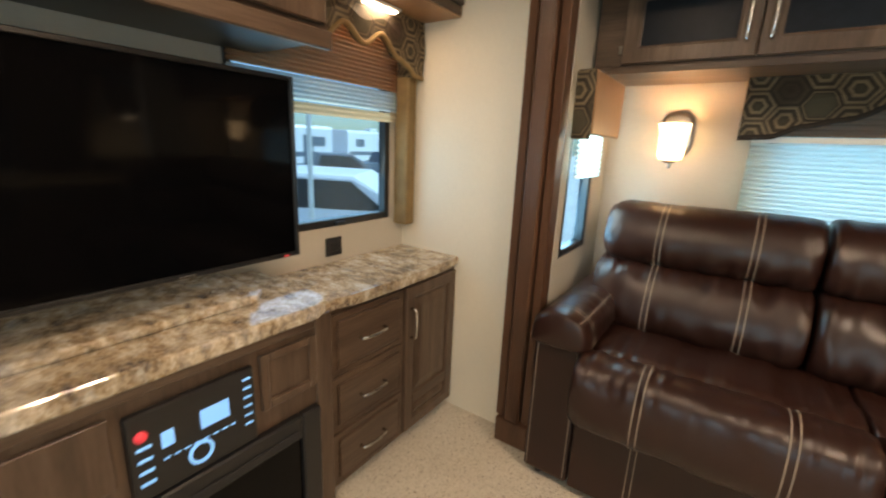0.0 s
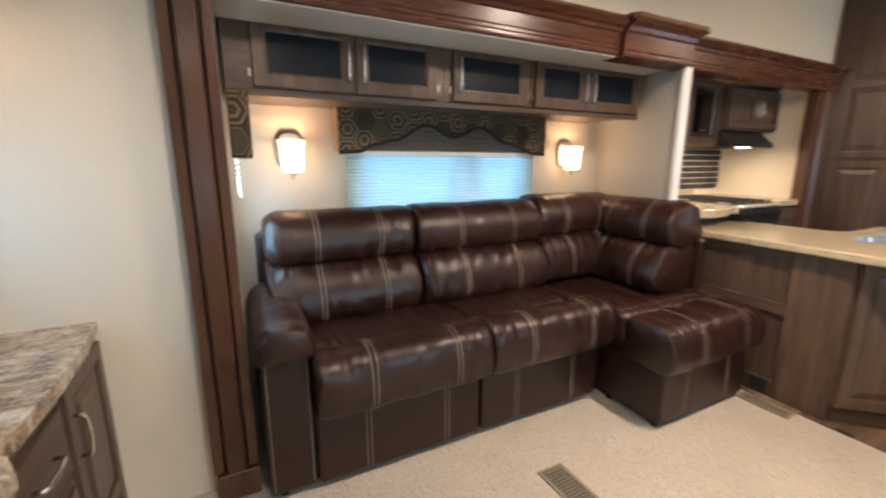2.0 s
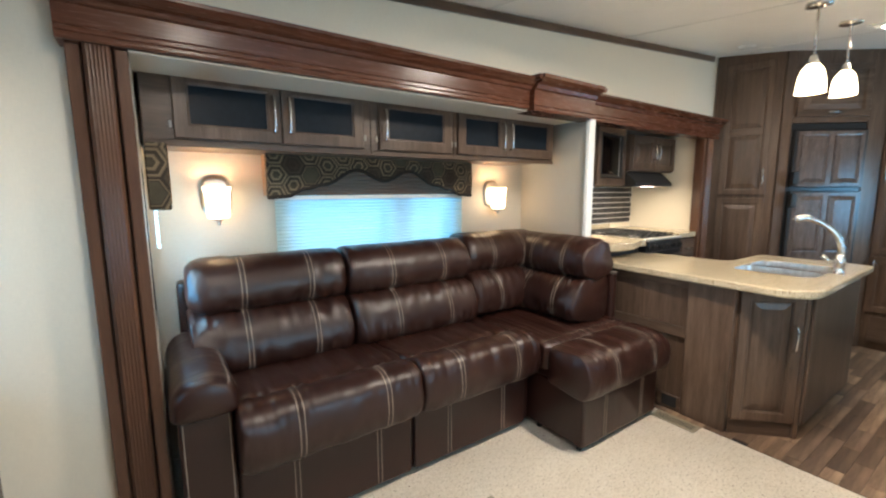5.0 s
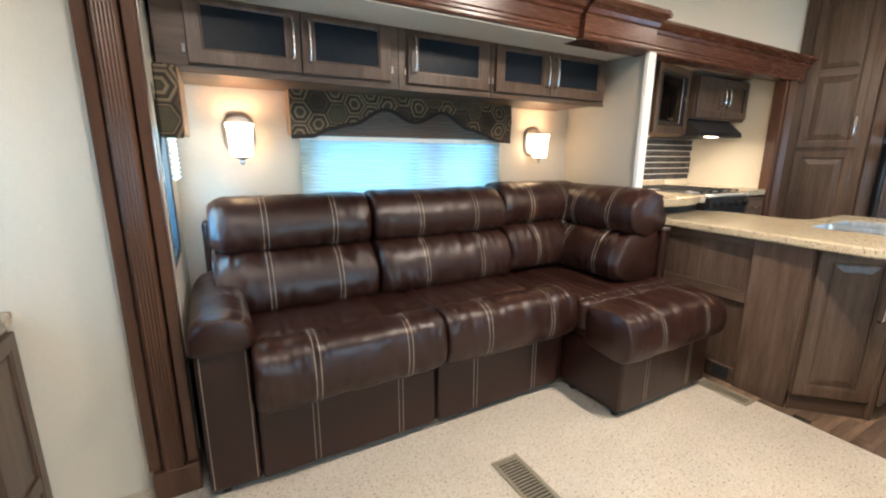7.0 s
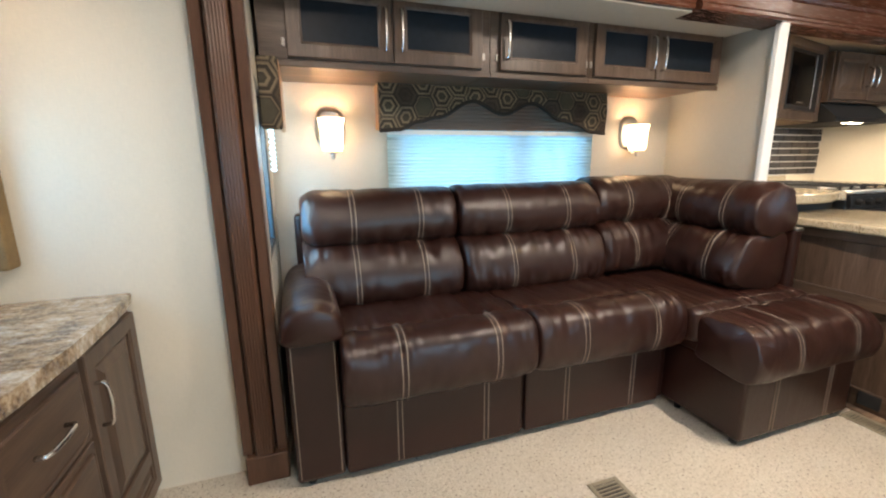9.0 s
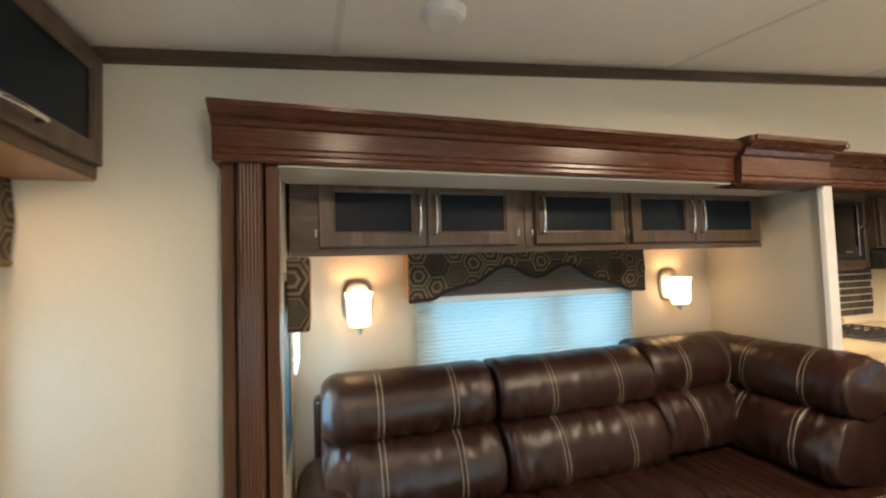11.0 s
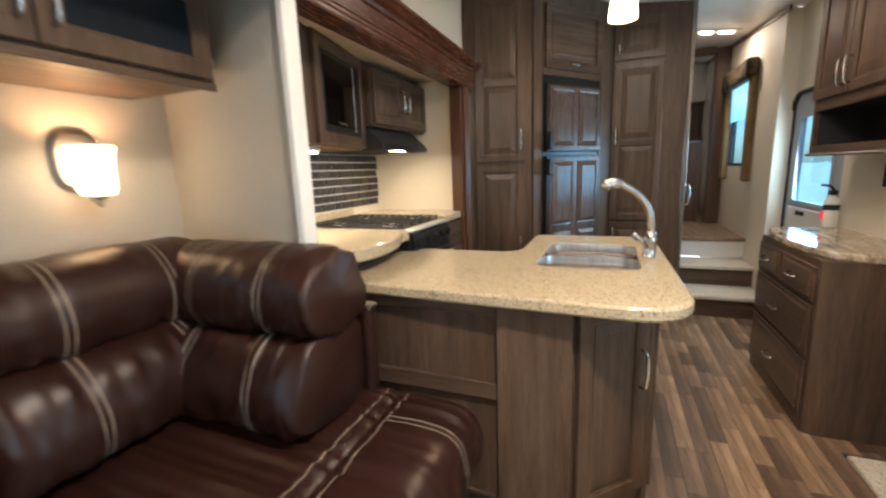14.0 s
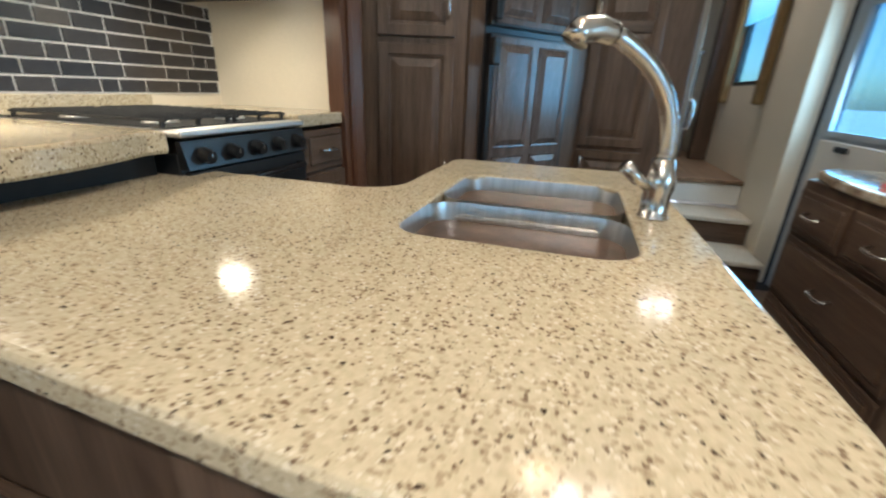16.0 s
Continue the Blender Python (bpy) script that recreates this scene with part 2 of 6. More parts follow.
def hex_fabric():
    m, n, l, b = shader("hexagon valance fabric", 0.7, spec=0.3)
    tc, sep, add, cmb = n.new("ShaderNodeTexCoord"), n.new("ShaderNodeSeparateXYZ"), n.new("ShaderNodeMath"), n.new("ShaderNodeCombineXYZ")
    l.new(tc.outputs["Object"], sep.inputs[0])
    l.new(sep.outputs[0], add.inputs[0]), l.new(sep.outputs[1], add.inputs[1])
    l.new(add.outputs[0], cmb.inputs[1]), l.new(sep.outputs[2], cmb.inputs[0])

    def vec(op, a, bb):
        v = n.new("ShaderNodeVectorMath")
        v.operation = op
        for sock, val in zip(v.inputs, (a, bb)):
            if isinstance(val, tuple):
                sock.default_value = val
            elif val is not None:
                l.new(val, sock)
        return v

    def num(op, a, bb=None):
        v = n.new("ShaderNodeMath")
        v.operation = op
        for sock, val in zip(v.inputs, (a, bb)):
            if isinstance(val, (int, float)):
                sock.default_value = val
            elif val is not None:
                l.new(val, sock)
        return v.outputs[0]
    R, H = (1.0, 1.7320508, 1.0), (0.5, 0.8660254, 0.0)
    p = vec("MULTIPLY_ADD", cmb.outputs[0], (9.0, 9.0, 0.0))
    p.inputs[2].default_value = (60.0, 60.0, 0.0)
    a = vec("SUBTRACT", vec("MODULO", p.outputs[0], R).outputs[0], H)
    c = vec("SUBTRACT", vec("MODULO", vec("SUBTRACT", p.outputs[0], H).outputs[0], R).outputs[0], H)
    la, lc = vec("LENGTH", a.outputs[0], None).outputs["Value"], vec("LENGTH", c.outputs[0], None).outputs["Value"]
    pick = n.new("ShaderNodeMix")
    pick.data_type = "VECTOR"
    l.new(num("GREATER_THAN", la, lc), pick.inputs[0])
    l.new(a.outputs[0], pick.inputs[4]), l.new(c.outputs[0], pick.inputs[5])
    g = vec("ABSOLUTE", pick.outputs[1], None)
    gx = n.new("ShaderNodeSeparateXYZ")
    l.new(g.outputs[0], gx.inputs[0])
    d = num("MAXIMUM", gx.outputs[0], vec("DOT_PRODUCT", g.outputs[0], (0.5, 0.8660254, 0.0)).outputs["Value"])
    ringed = ramp(n, l, d, [(0.0, (0.060, 0.050, 0.030)), (0.15, (0.040, 0.032, 0.020)), (0.18, (0.27, 0.205, 0.125)), (0.25, (0.21, 0.155, 0.095)), (0.28, (0.030, 0.022, 0.014)), (0.37, (0.028, 0.020, 0.013)), (0.40, (0.29, 0.22, 0.135)), (0.47, (0.15, 0.11, 0.07)), (0.49, (0.022, 0.015, 0.010))])
    flat = ramp(n, l, d, [(0.0, (0.075, 0.066, 0.040)), (0.36, (0.066, 0.057, 0.036)), (0.385, (0.016, 0.011, 0.008)), (0.43, (0.24, 0.18, 0.11)), (0.46, (0.018, 0.012, 0.008))])
    dim = ramp(n, l, d, [(0.0, (0.020, 0.010, 0.007)), (0.2, (0.05, 0.028, 0.018)), (0.26, (0.022, 0.013, 0.009)), (0.40, (0.075, 0.05, 0.03)), (0.47, (0.016, 0.011, 0.008))])
    cell = vec("SNAP", vec("ADD", vec("SUBTRACT", p.outputs[0], pick.outputs[1]).outputs[0], (0.01, 0.01, 0.01)).outputs[0], (0.1, 0.1, 1.0))
    wn_ = n.new("ShaderNodeTexWhiteNoise")
    l.new(cell.outputs[0], wn_.inputs["Vector"])
    col = mix(n, l, num("GREATER_THAN", wn_.outputs["Value"], 0.18), flat, ringed)
    col = mix(n, l, num("GREATER_THAN", wn_.outputs["Value"], 0.86), col, dim)
    v = coords(n, l, (1, 1, 1))
    weave = tex(n, l, v, 420, 2)
    col = mix(n, l, 0.25, col, ramp(n, l, weave, [(0.3, (0.02, 0.015, 0.01)), (0.7, (0.15, 0.11, 0.07))]))
    blot = ramp(n, l, tex(n, l, v, 11, 2), [(0.35, (0.5, 0.45, 0.42)), (0.65, (1.0, 0.98, 0.95))])
    l.new(mix(n, l, 0.5, col, blot, "MULTIPLY"), b.inputs["Base Color"])
    bump(n, l, b, weave, 0.3, 0.001)
    return m


hex_mat = hex_fabric()


def gauze(name, colour, through_colour, amount):
    m, n, l, b = shader(name, 0.85, spec=0.1)
    f = tex(n, l, coords(n, l, (1, 1, 1)), 260, 2)
    l.new(ramp(n, l, f, [(0.3, tuple(k * 0.9 for k in colour)), (0.7, colour)]), b.inputs["Base Color"])
    t, mx = n.new("ShaderNodeBsdfTranslucent"), n.new("ShaderNodeMixShader")
    t.inputs["Color"].default_value = (*through_colour, 1)
    mx.inputs[0].default_value = amount
    l.new(b.outputs[0], mx.inputs[1])
    l.new(t.outputs[0], mx.inputs[2])
    l.new(mx.outputs[0], n["Material Output"].inputs["Surface"])
    return m


blind_white = gauze("pleated shade", (0.70, 0.68, 0.64), (0.52, 0.80, 0.85), 0.55)
blind_brown = gauze("brown pleated shade", (0.17, 0.105, 0.08), (0.22, 0.13, 0.09), 0.2)
blind_rust = gauze("rust pleated shade", (0.36, 0.17, 0.09), (0.6, 0.3, 0.15), 0.35)
blind_beige = gauze("beige pleated shade", (0.55, 0.46, 0.32), (0.6, 0.5, 0.34), 0.35)
cord_mat = plain("dark cord", (0.022, 0.014, 0.010), 0.8, vary=0.2, scale=300, relief=0.3)
curtain_gold = plain("gold brown fabric", (0.23, 0.145, 0.062), 0.8, vary=0.2, scale=200, relief=0.3)


def clear_glass(name, tint):
    m, n, l, b = shader(name, 0.02)
    tr, gl, mx = n.new("ShaderNodeBsdfTransparent"), n.new("ShaderNodeBsdfGlossy"), n.new("ShaderNodeMixShader")
    tr.inputs["Color"].default_value = (*tint, 1)
    gl.inputs["Roughness"].default_value = 0.02
    mx.inputs[0].default_value = 0.06
    l.new(tr.outputs[0], mx.inputs[1])
    l.new(gl.outputs[0], mx.inputs[2])
    l.new(mx.outputs[0], n["Material Output"].inputs["Surface"])
    return m


glass = clear_glass("tinted window glass", (0.55, 0.83, 1.0))


def slate_material():
    m, n, l, b = shader("slate tile", 0.42, spec=0.3)
    v = coords(n, l, (1, 1, 1))
    oi = n.new("ShaderNodeObjectInfo")
    f = tex(n, l, coords(n, l, (20, 20, 90)), 1, 4, 0.65)
    c = ramp(n, l, f, [(0.3, (0.022, 0.021, 0.024)), (0.7, (0.062, 0.057, 0.058))])
    c = mix(n, l, 0.6, c, ramp(n, l, oi.outputs["Random"], [(0.0, (0.016, 0.016, 0.020)), (0.6, (0.045, 0.040, 0.040)), (1.0, (0.085, 0.068, 0.055))]))
    l.new(c, b.inputs["Base Color"])
    bump(n, l, b, f, 0.4, 0.001)
    return m


slate = slate_material()
grout = plain("pale grout", (0.74, 0.72, 0.68), 0.8)
brass_vent = plain("tan register", (0.33, 0.285, 0.205), 0.45, 0.2)
asphalt = plain("asphalt", (0.10, 0.10, 0.105), 0.9, vary=0.2, scale=4)
white_paint = plain("white vehicle paint", (0.75, 0.77, 0.8), 0.3, relief=0)
grey_paint = plain("grey vehicle paint", (0.12, 0.16, 0.2), 0.35, relief=0)
mattress_mat = plain("white bedding", (0.72, 0.70, 0.66), 0.9)


# ---- building helpers ----
FRAME = {}


def thing(name, label, category, base=None, group="", kind=""):
    """A top-level Empty at its base pose; its parts are built in that pose's own axes when base is a matrix, else in world axes."""
    ob = new(name)
    ob.empty_display_size = 0.1
    local = isinstance(base, Matrix)
    m = base if local else Matrix.Translation(base or (0, 0, 0))
    ob.matrix_world = m
    FRAME[ob] = (m, local)
    return tagged(ob, label, category, group, kind)


def finish(name, bm, material, smooth=False):
    bmesh.ops.recalc_face_normals(bm, faces=bm.faces)
    me = bpy.data.meshes.new(name)
    bm.to_mesh(me)
    bm.free()
    me.materials.append(material)
    if smooth:
        for p in me.polygons:
            p.use_smooth = True
    return me


def part(name, bm, material, parent, label="", smooth=False):
    m, local = FRAME[parent]
    if not local:
        bmesh.ops.transform(bm, matrix=m.inverted(), verts=bm.verts)
    ob = new(name, finish(name, bm, material, smooth))
    ob.parent = parent
    FRAME[ob] = (m, local)
    return tagged(ob, label)


def solid(name, bm, material, label, category, kind="structure", smooth=False):
    ob = new(name, finish(name, bm, material, smooth))
    FRAME[ob] = (Matrix.Identity(4), False)
    return tagged(ob, label, category, "", kind)


def add_box(bm, x0, x1, y0, y1, z0, z1, bevel=0.0, seg=1, m=None):
    tmp = bmesh.new()
    bmesh.ops.create_cube(tmp, size=1)
    for v in tmp.verts:
        v.co = Vector((x0 + (v.co.x + 0.5) * (x1 - x0), y0 + (v.co.y + 0.5) * (y1 - y0), z0 + (v.co.z + 0.5) * (z1 - z0)))
    if bevel:
        bmesh.ops.bevel(tmp, geom=tmp.edges[:], offset=bevel, segments=seg, affect="EDGES", profile=0.5)
    join(bm, tmp, m)


def join(bm, tmp, m=None):
    if m is not None:
        bmesh.ops.transform(tmp, matrix=m, verts=tmp.verts)
    made = {v: bm.verts.new(v.co) for v in tmp.verts}
    for f in tmp.faces:
        bm.faces.new([made[v] for v in f.verts])
    tmp.free()


def box(x0, x1, y0, y1, z0, z1, bevel=0.003, seg=1, m=None):
    bm = bmesh.new()
    add_box(bm, x0, x1, y0, y1, z0, z1, bevel, seg, m)
    return bm


def add_prism(bm, poly, axis, a, b, bevel=0.0, seg=1):
    """A polygon pushed along an axis from a to b: poly is in the other two axes, in xyz order."""
    tmp = bmesh.new()

    def at(p, k):
        return {"x": (k, p[0], p[1]), "y": (p[0], k, p[1]), "z": (p[0], p[1], k)}[axis]
    lo, hi = [tmp.verts.new(at(p, a)) for p in poly], [tmp.verts.new(at(p, b)) for p in poly]
    tmp.faces.new(lo), tmp.faces.new(hi[::-1])
    for i in range(len(poly)):
        j = (i + 1) % len(poly)
        tmp.faces.new((lo[i], hi[i], hi[j], lo[j]))
    if bevel:
        rim = [e for e in tmp.edges if len({round(v.co["xyz".index(axis)], 5) for v in e.verts}) == 1]
        bmesh.ops.bevel(tmp, geom=rim, offset=bevel, segments=seg, affect="EDGES", profile=0.5)
    join(bm, tmp)


def prism(poly, axis, a, b, bevel=0.0, seg=1):
    bm = bmesh.new()
    add_prism(bm, poly, axis, a, b, bevel, seg)
    return bm


def add_cyl(bm, p, q, r0, r1=None, n=16):
    p, q = Vector(p), Vector(q)
    tmp = bmesh.new()
    bmesh.ops.create_cone(tmp, cap_ends=True, segments=n, radius1=r0, radius2=r0 if r1 is None else r1, depth=(q - p).length)
    join(bm, tmp, Matrix.Translation((p + q) / 2) @ (q - p).to_track_quat("Z", "Y").to_matrix().to_4x4())


def cyl(p, q, r0, r1=None, n=16):
    bm = bmesh.new()
    add_cyl(bm, p, q, r0, r1, n)
    return bm


def tube(points, radius, n=10, taper=None):
    """A round bar along points."""
    bm = bmesh.new()
    pts = [Vector(p) for p in points]
    rings = []
    for i, p in enumerate(pts):
        d = (pts[min(i + 1, len(pts) - 1)] - pts[max(i - 1, 0)]).normalized()
        side = d.cross(Vector((0.31, 0.17, 0.93))).normalized()
        if side.length < 0.1:
            side = d.cross(Vector((1, 0, 0))).normalized()
        up = d.cross(side)
        r = radius if taper is None else radius + (taper - radius) * i / (len(pts) - 1)
        rings.append([bm.verts.new(p + r * (math.cos(k * math.tau / n) * side + math.sin(k * math.tau / n) * up)) for k in range(n)])
    for a, b in zip(rings, rings[1:]):
        for k in range(n):
            bm.faces.new((a[k], a[(k + 1) % n], b[(k + 1) % n], b[k]))
    bm.faces.new(rings[0][::-1]), bm.faces.new(rings[-1])
    return bm


def lathe(profile, place, n=24, closed=False):
    """A turned shape about the upright through place: profile is (radius, z)."""
    bm = bmesh.new()
    rings = [[bm.verts.new((place[0] + r * math.cos(k * math.tau / n), place[1] + r * math.sin(k * math.tau / n), place[2] + z)) for k in range(n)] for r, z in profile]
    pairs = list(zip(rings, rings[1:])) + ([(rings[-1], rings[0])] if closed else [])
    for a, b in pairs:
        for k in range(n):
            bm.faces.new((a[k], a[(k + 1) % n], b[(k + 1) % n], b[k]))
    return bm


def bow_handle(parent, a, b, out, r=0.006, material=None):
    """A pull from a to b, standing off along out."""
    a, b, out = Vector(a), Vector(b), Vector(out)
    pts = [a, a + out * 0.8, a + out + (b - a) * 0.12, a + out * 1.12 + (b - a) * 0.5, b + out + (a - b) * 0.12, b + out * 0.8, b]
    ob = part("handle", tube(pts, r, 8), material or chrome, parent, "brushed nickel bar pull", True)
    return ob


def loft(loops, close=True, caps=False):
    """A skin through closed outlines of equal length."""
    bm = bmesh.new()
    rings = [[bm.verts.new(p) for p in lp] for lp in loops]
    pairs = list(zip(rings, rings[1:])) + ([(rings[-1], rings[0])] if close else [])
    for a, b in pairs:
        for i in range(len(a)):
            bm.faces.new((a[i], a[(i + 1) % len(a)], b[(i + 1) % len(b)], b[i]))
    if caps:
        bm.faces.new(rings[0][::-1]), bm.faces.new(rings[-1])
    return bm


def rect(u0, u1, v0, v1, y, d=0.0):
    return [(u0 + d, y, v0 + d), (u1 - d, y, v0 + d), (u1 - d, y, v1 - d), (u0 + d, y, v1 - d)]


def frame_ring(u0, u1, v0, v1, stile, f0, f1):
    """A moulded rectangular frame, its inner edge stepped."""
    return loft([rect(u0, u1, v0, v1, f1), rect(u0, u1, v0, v1, f0 + 0.003), rect(u0, u1, v0, v1, f0, 0.003), rect(u0, u1, v0, v1, f0, stile - 0.009),
                 rect(u0, u1, v0, v1, f0 + 0.004, stile - 0.006), rect(u0, u1, v0, v1, f0 + 0.005, stile), rect(u0, u1, v0, v1, f1, stile)])


def wall_hole(outer, hole, y0, y1):
    """A wall between the planes y0 and y1, with one rectangular opening (u0, u1, v0, v1)."""
    return loft([rect(*outer, y0), rect(*outer, y1), rect(*hole, y1), rect(*hole, y0)])


def raised_door(parent, u0, u1, v0, v1, face=0.0, thick=0.02, stile=0.055, style="raised", material=None, name="door", handle=None, splits=(), pane=None):
    """A framed door in the thing's own axes: it fills u0..u1, v0..v1 on the plane y = face and stands out towards -y."""
    material = material or wood_v
    f0, f1 = face - thick, face
    d = part(name, frame_ring(u0, u1, v0, v1, stile, f0, f1), material, parent)
    rows = [v0, *splits, v1]
    for s in splits:
        part("cross_rail", box(u0 + stile, u1 - stile, f0 + 0.001, f1, s - stile / 2, s + stile / 2, 0.003), wood_h, d)
    for i, (a, b) in enumerate(zip(rows, rows[1:])):
        lo = a + (stile if i == 0 else stile / 2)
        hi = b - (stile if i == len(rows) - 2 else stile / 2)
        p0, p1 = u0 + stile, u1 - stile
        if style == "raised":
            e = min(0.031, (hi - lo) * 0.22, (p1 - p0) * 0.22)
            back = f1 - thick * 0.40
            bm = loft([rect(p0, p1, lo, hi, f1 - 0.001), rect(p0, p1, lo, hi, back), rect(p0, p1, lo, hi, back, 0.009), rect(p0, p1, lo, hi, back - 0.003, 0.011),
                       rect(p0, p1, lo, hi, f0 + 0.003, 0.011 + e), rect(p0, p1, lo, hi, f0 + 0.002, 0.013 + e)], False, True)
            part("panel", bm, material, d)
    if style == "glass":
        part("pane", box(u0 + stile - 0.002, u1 - stile + 0.002, f1 - 0.010, f1 - 0.005, v0 + stile - 0.002, v1 - stile + 0.002, 0), pane or dark_glass, d, "smoked dark glass pane")
    if handle:
        hu, hv, du, dv = handle
        bow_handle(d, (hu - du, f0, hv - dv), (hu + du, f0, hv + dv), (0, -0.028, 0))
    return d


def drawer(parent, u0, u1, v0, v1, face=0.0, thick=0.02, material=None, pull=0.055, sag=0.0):
    bm = box(u0, u1, face - thick * 0.6, face, v0, v1, 0.003)
    add_box(bm, u0 + 0.022, u1 - 0.022, face - thick, face - thick * 0.55, v0 + 0.022, v1 - 0.022, 0.008)
    d = part("drawer", bm, material or wood_h, parent)
    c, w = (u0 + u1) / 2, (v0 + v1) / 2
    bow_handle(d, (c - pull, face - thick, w + sag), (c + pull, face - thick, w + sag), (0, -0.026, -sag))
    return d


# ---- setting ----
WEST, NORTH, BACK, SOUTH, EAST = -0.40, 3.30, 3.94, 0.95, 9.4


def ceil_z(x, y=3.3):
    return 2.243 + 0.079 * x + 0.112 * (y - 3.3)


def ceil_prism(x0, x1, z0, y0, y1, drop=0.0):
    """Part of an upright wall that ends under the sloping ceiling."""
    return prism([(x0, z0), (x1, z0), (x1, ceil_z(x1, y1) - drop), (x0, ceil_z(x0, y1) - drop)], "y", y0, y1)


solid("floor", box(WEST - 0.1, 3.05, -0.4, 4.0, -0.06, 0.0, 0), carpet, "flecked beige cut pile carpet in the living area", "carpet")
sub = box(3.05, 6.0, 0.6, 4.0, -0.06, -0.006, 0)
vinyl = solid("floor_vinyl", sub, rubber_black, "brown wood-look vinyl plank kitchen floor", "floor")
solid("floor_dining", box(3.056, 3.945, -0.4, 1.25, -0.05, 0.014, 0.006), carpet, "beige carpet on the raised dining slide floor", "carpet")

# ceiling with its battens
def under_ceiling(x0, x1, y0, y1, drop, up):
    """A slab that follows the slope of the ceiling."""
    c = [(x0, y0), (x1, y0), (x1, y1), (x0, y1)]
    return loft([[(x, y, ceil_z(x, y) + k) for x, y in c] for k in (-drop, up)], False, True)


solid("ceiling", under_ceiling(WEST - 0.1, EAST, -0.45, 3.36, 0.0, 0.06), ceiling_mat, "off-white sloping vinyl ceiling", "ceiling")
for i, bx in enumerate((0.585, 2.02, 3.30, 4.62)):
    solid("trim_seam_%d" % (i + 1), under_ceiling(bx, bx + 0.022, -0.3, 3.285, 0.0025, -0.0005), white_plastic, "thin white ceiling seam strip", "trim")
solid("trim_ceiling", prism([(WEST, ceil_z(WEST) - 0.047), (4.72, ceil_z(4.72) - 0.047), (4.72, ceil_z(4.72) - 0.001), (WEST, ceil_z(WEST) - 0.001)], "y", NORTH - 0.014, NORTH - 0.001), wood_h, "dark wood strip between wall and ceiling", "trim")
solid("trim_ceiling_south", under_ceiling(5.9, 9.0, 1.052, 1.066, 0.04, -0.001), wood_h, "dark wood strip between wall and ceiling", "trim")

# long wall with the two slide-out openings
bm = ceil_prism(WEST - 0.04, 0.30, 0, NORTH, NORTH + 0.04)
add_prism(bm, [(0.30, 1.94), (4.60, 1.94), (4.60, ceil_z(4.60)), (0.30, ceil_z(0.30))], "y", NORTH, NORTH + 0.04)
add_prism(bm, [(4.60, 0), (EAST, 0), (EAST, ceil_z(EAST)), (4.60, ceil_z(4.60))], "y", NORTH, NORTH + 0.04)
solid("wall_north", bm, wall_mat, "cream woven-texture wallpaper wall", "wall")

# wall behind the television, with its window opening
WY0, WY1, WZ0, WZ1 = 2.42, 3.20, 0.95, 1.75
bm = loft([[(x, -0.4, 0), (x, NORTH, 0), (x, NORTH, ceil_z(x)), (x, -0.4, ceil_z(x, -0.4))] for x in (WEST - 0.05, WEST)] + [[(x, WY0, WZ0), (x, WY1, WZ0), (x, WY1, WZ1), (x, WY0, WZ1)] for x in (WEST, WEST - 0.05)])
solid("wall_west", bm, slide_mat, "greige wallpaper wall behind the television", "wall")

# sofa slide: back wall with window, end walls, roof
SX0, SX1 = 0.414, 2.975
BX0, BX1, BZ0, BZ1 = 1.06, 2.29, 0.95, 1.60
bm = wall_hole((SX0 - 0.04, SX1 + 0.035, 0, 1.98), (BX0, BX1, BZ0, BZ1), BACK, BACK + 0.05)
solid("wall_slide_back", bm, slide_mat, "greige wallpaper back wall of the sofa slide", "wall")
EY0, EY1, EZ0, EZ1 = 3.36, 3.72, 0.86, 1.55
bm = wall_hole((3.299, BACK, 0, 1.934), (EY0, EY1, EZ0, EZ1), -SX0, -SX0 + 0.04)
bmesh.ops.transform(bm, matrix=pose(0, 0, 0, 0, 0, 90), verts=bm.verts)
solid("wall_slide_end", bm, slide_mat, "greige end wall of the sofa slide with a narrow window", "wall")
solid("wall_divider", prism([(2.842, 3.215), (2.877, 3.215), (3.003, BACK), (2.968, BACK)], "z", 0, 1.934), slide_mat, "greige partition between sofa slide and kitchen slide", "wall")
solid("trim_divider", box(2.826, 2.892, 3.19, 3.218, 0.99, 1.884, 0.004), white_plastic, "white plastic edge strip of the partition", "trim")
# off-white roof given the darker slide tone, so its shade is in the colour
solid("ceiling_slide", box(SX0 - 0.04, 4.61, 3.20, BACK + 0.05, 1.935, 1.975, 0), slide_mat, "off-white roof panel of the slide-outs, toned down for shade", "ceiling")
KX1 = 4.57
solid("wall_kitchen_back", box(SX1 + 0.036, KX1 + 0.04, BACK, BACK + 0.05, 0, 1.98, 0), wall_mat, "cream wallpaper back wall of the kitchen slide", "wall")
solid("wall_kitchen_end", box(KX1, KX1 + 0.04, 3.26, BACK, 0, 1.935, 0), wall_mat, "cream wallpaper end wall of the kitchen slide", "wall")

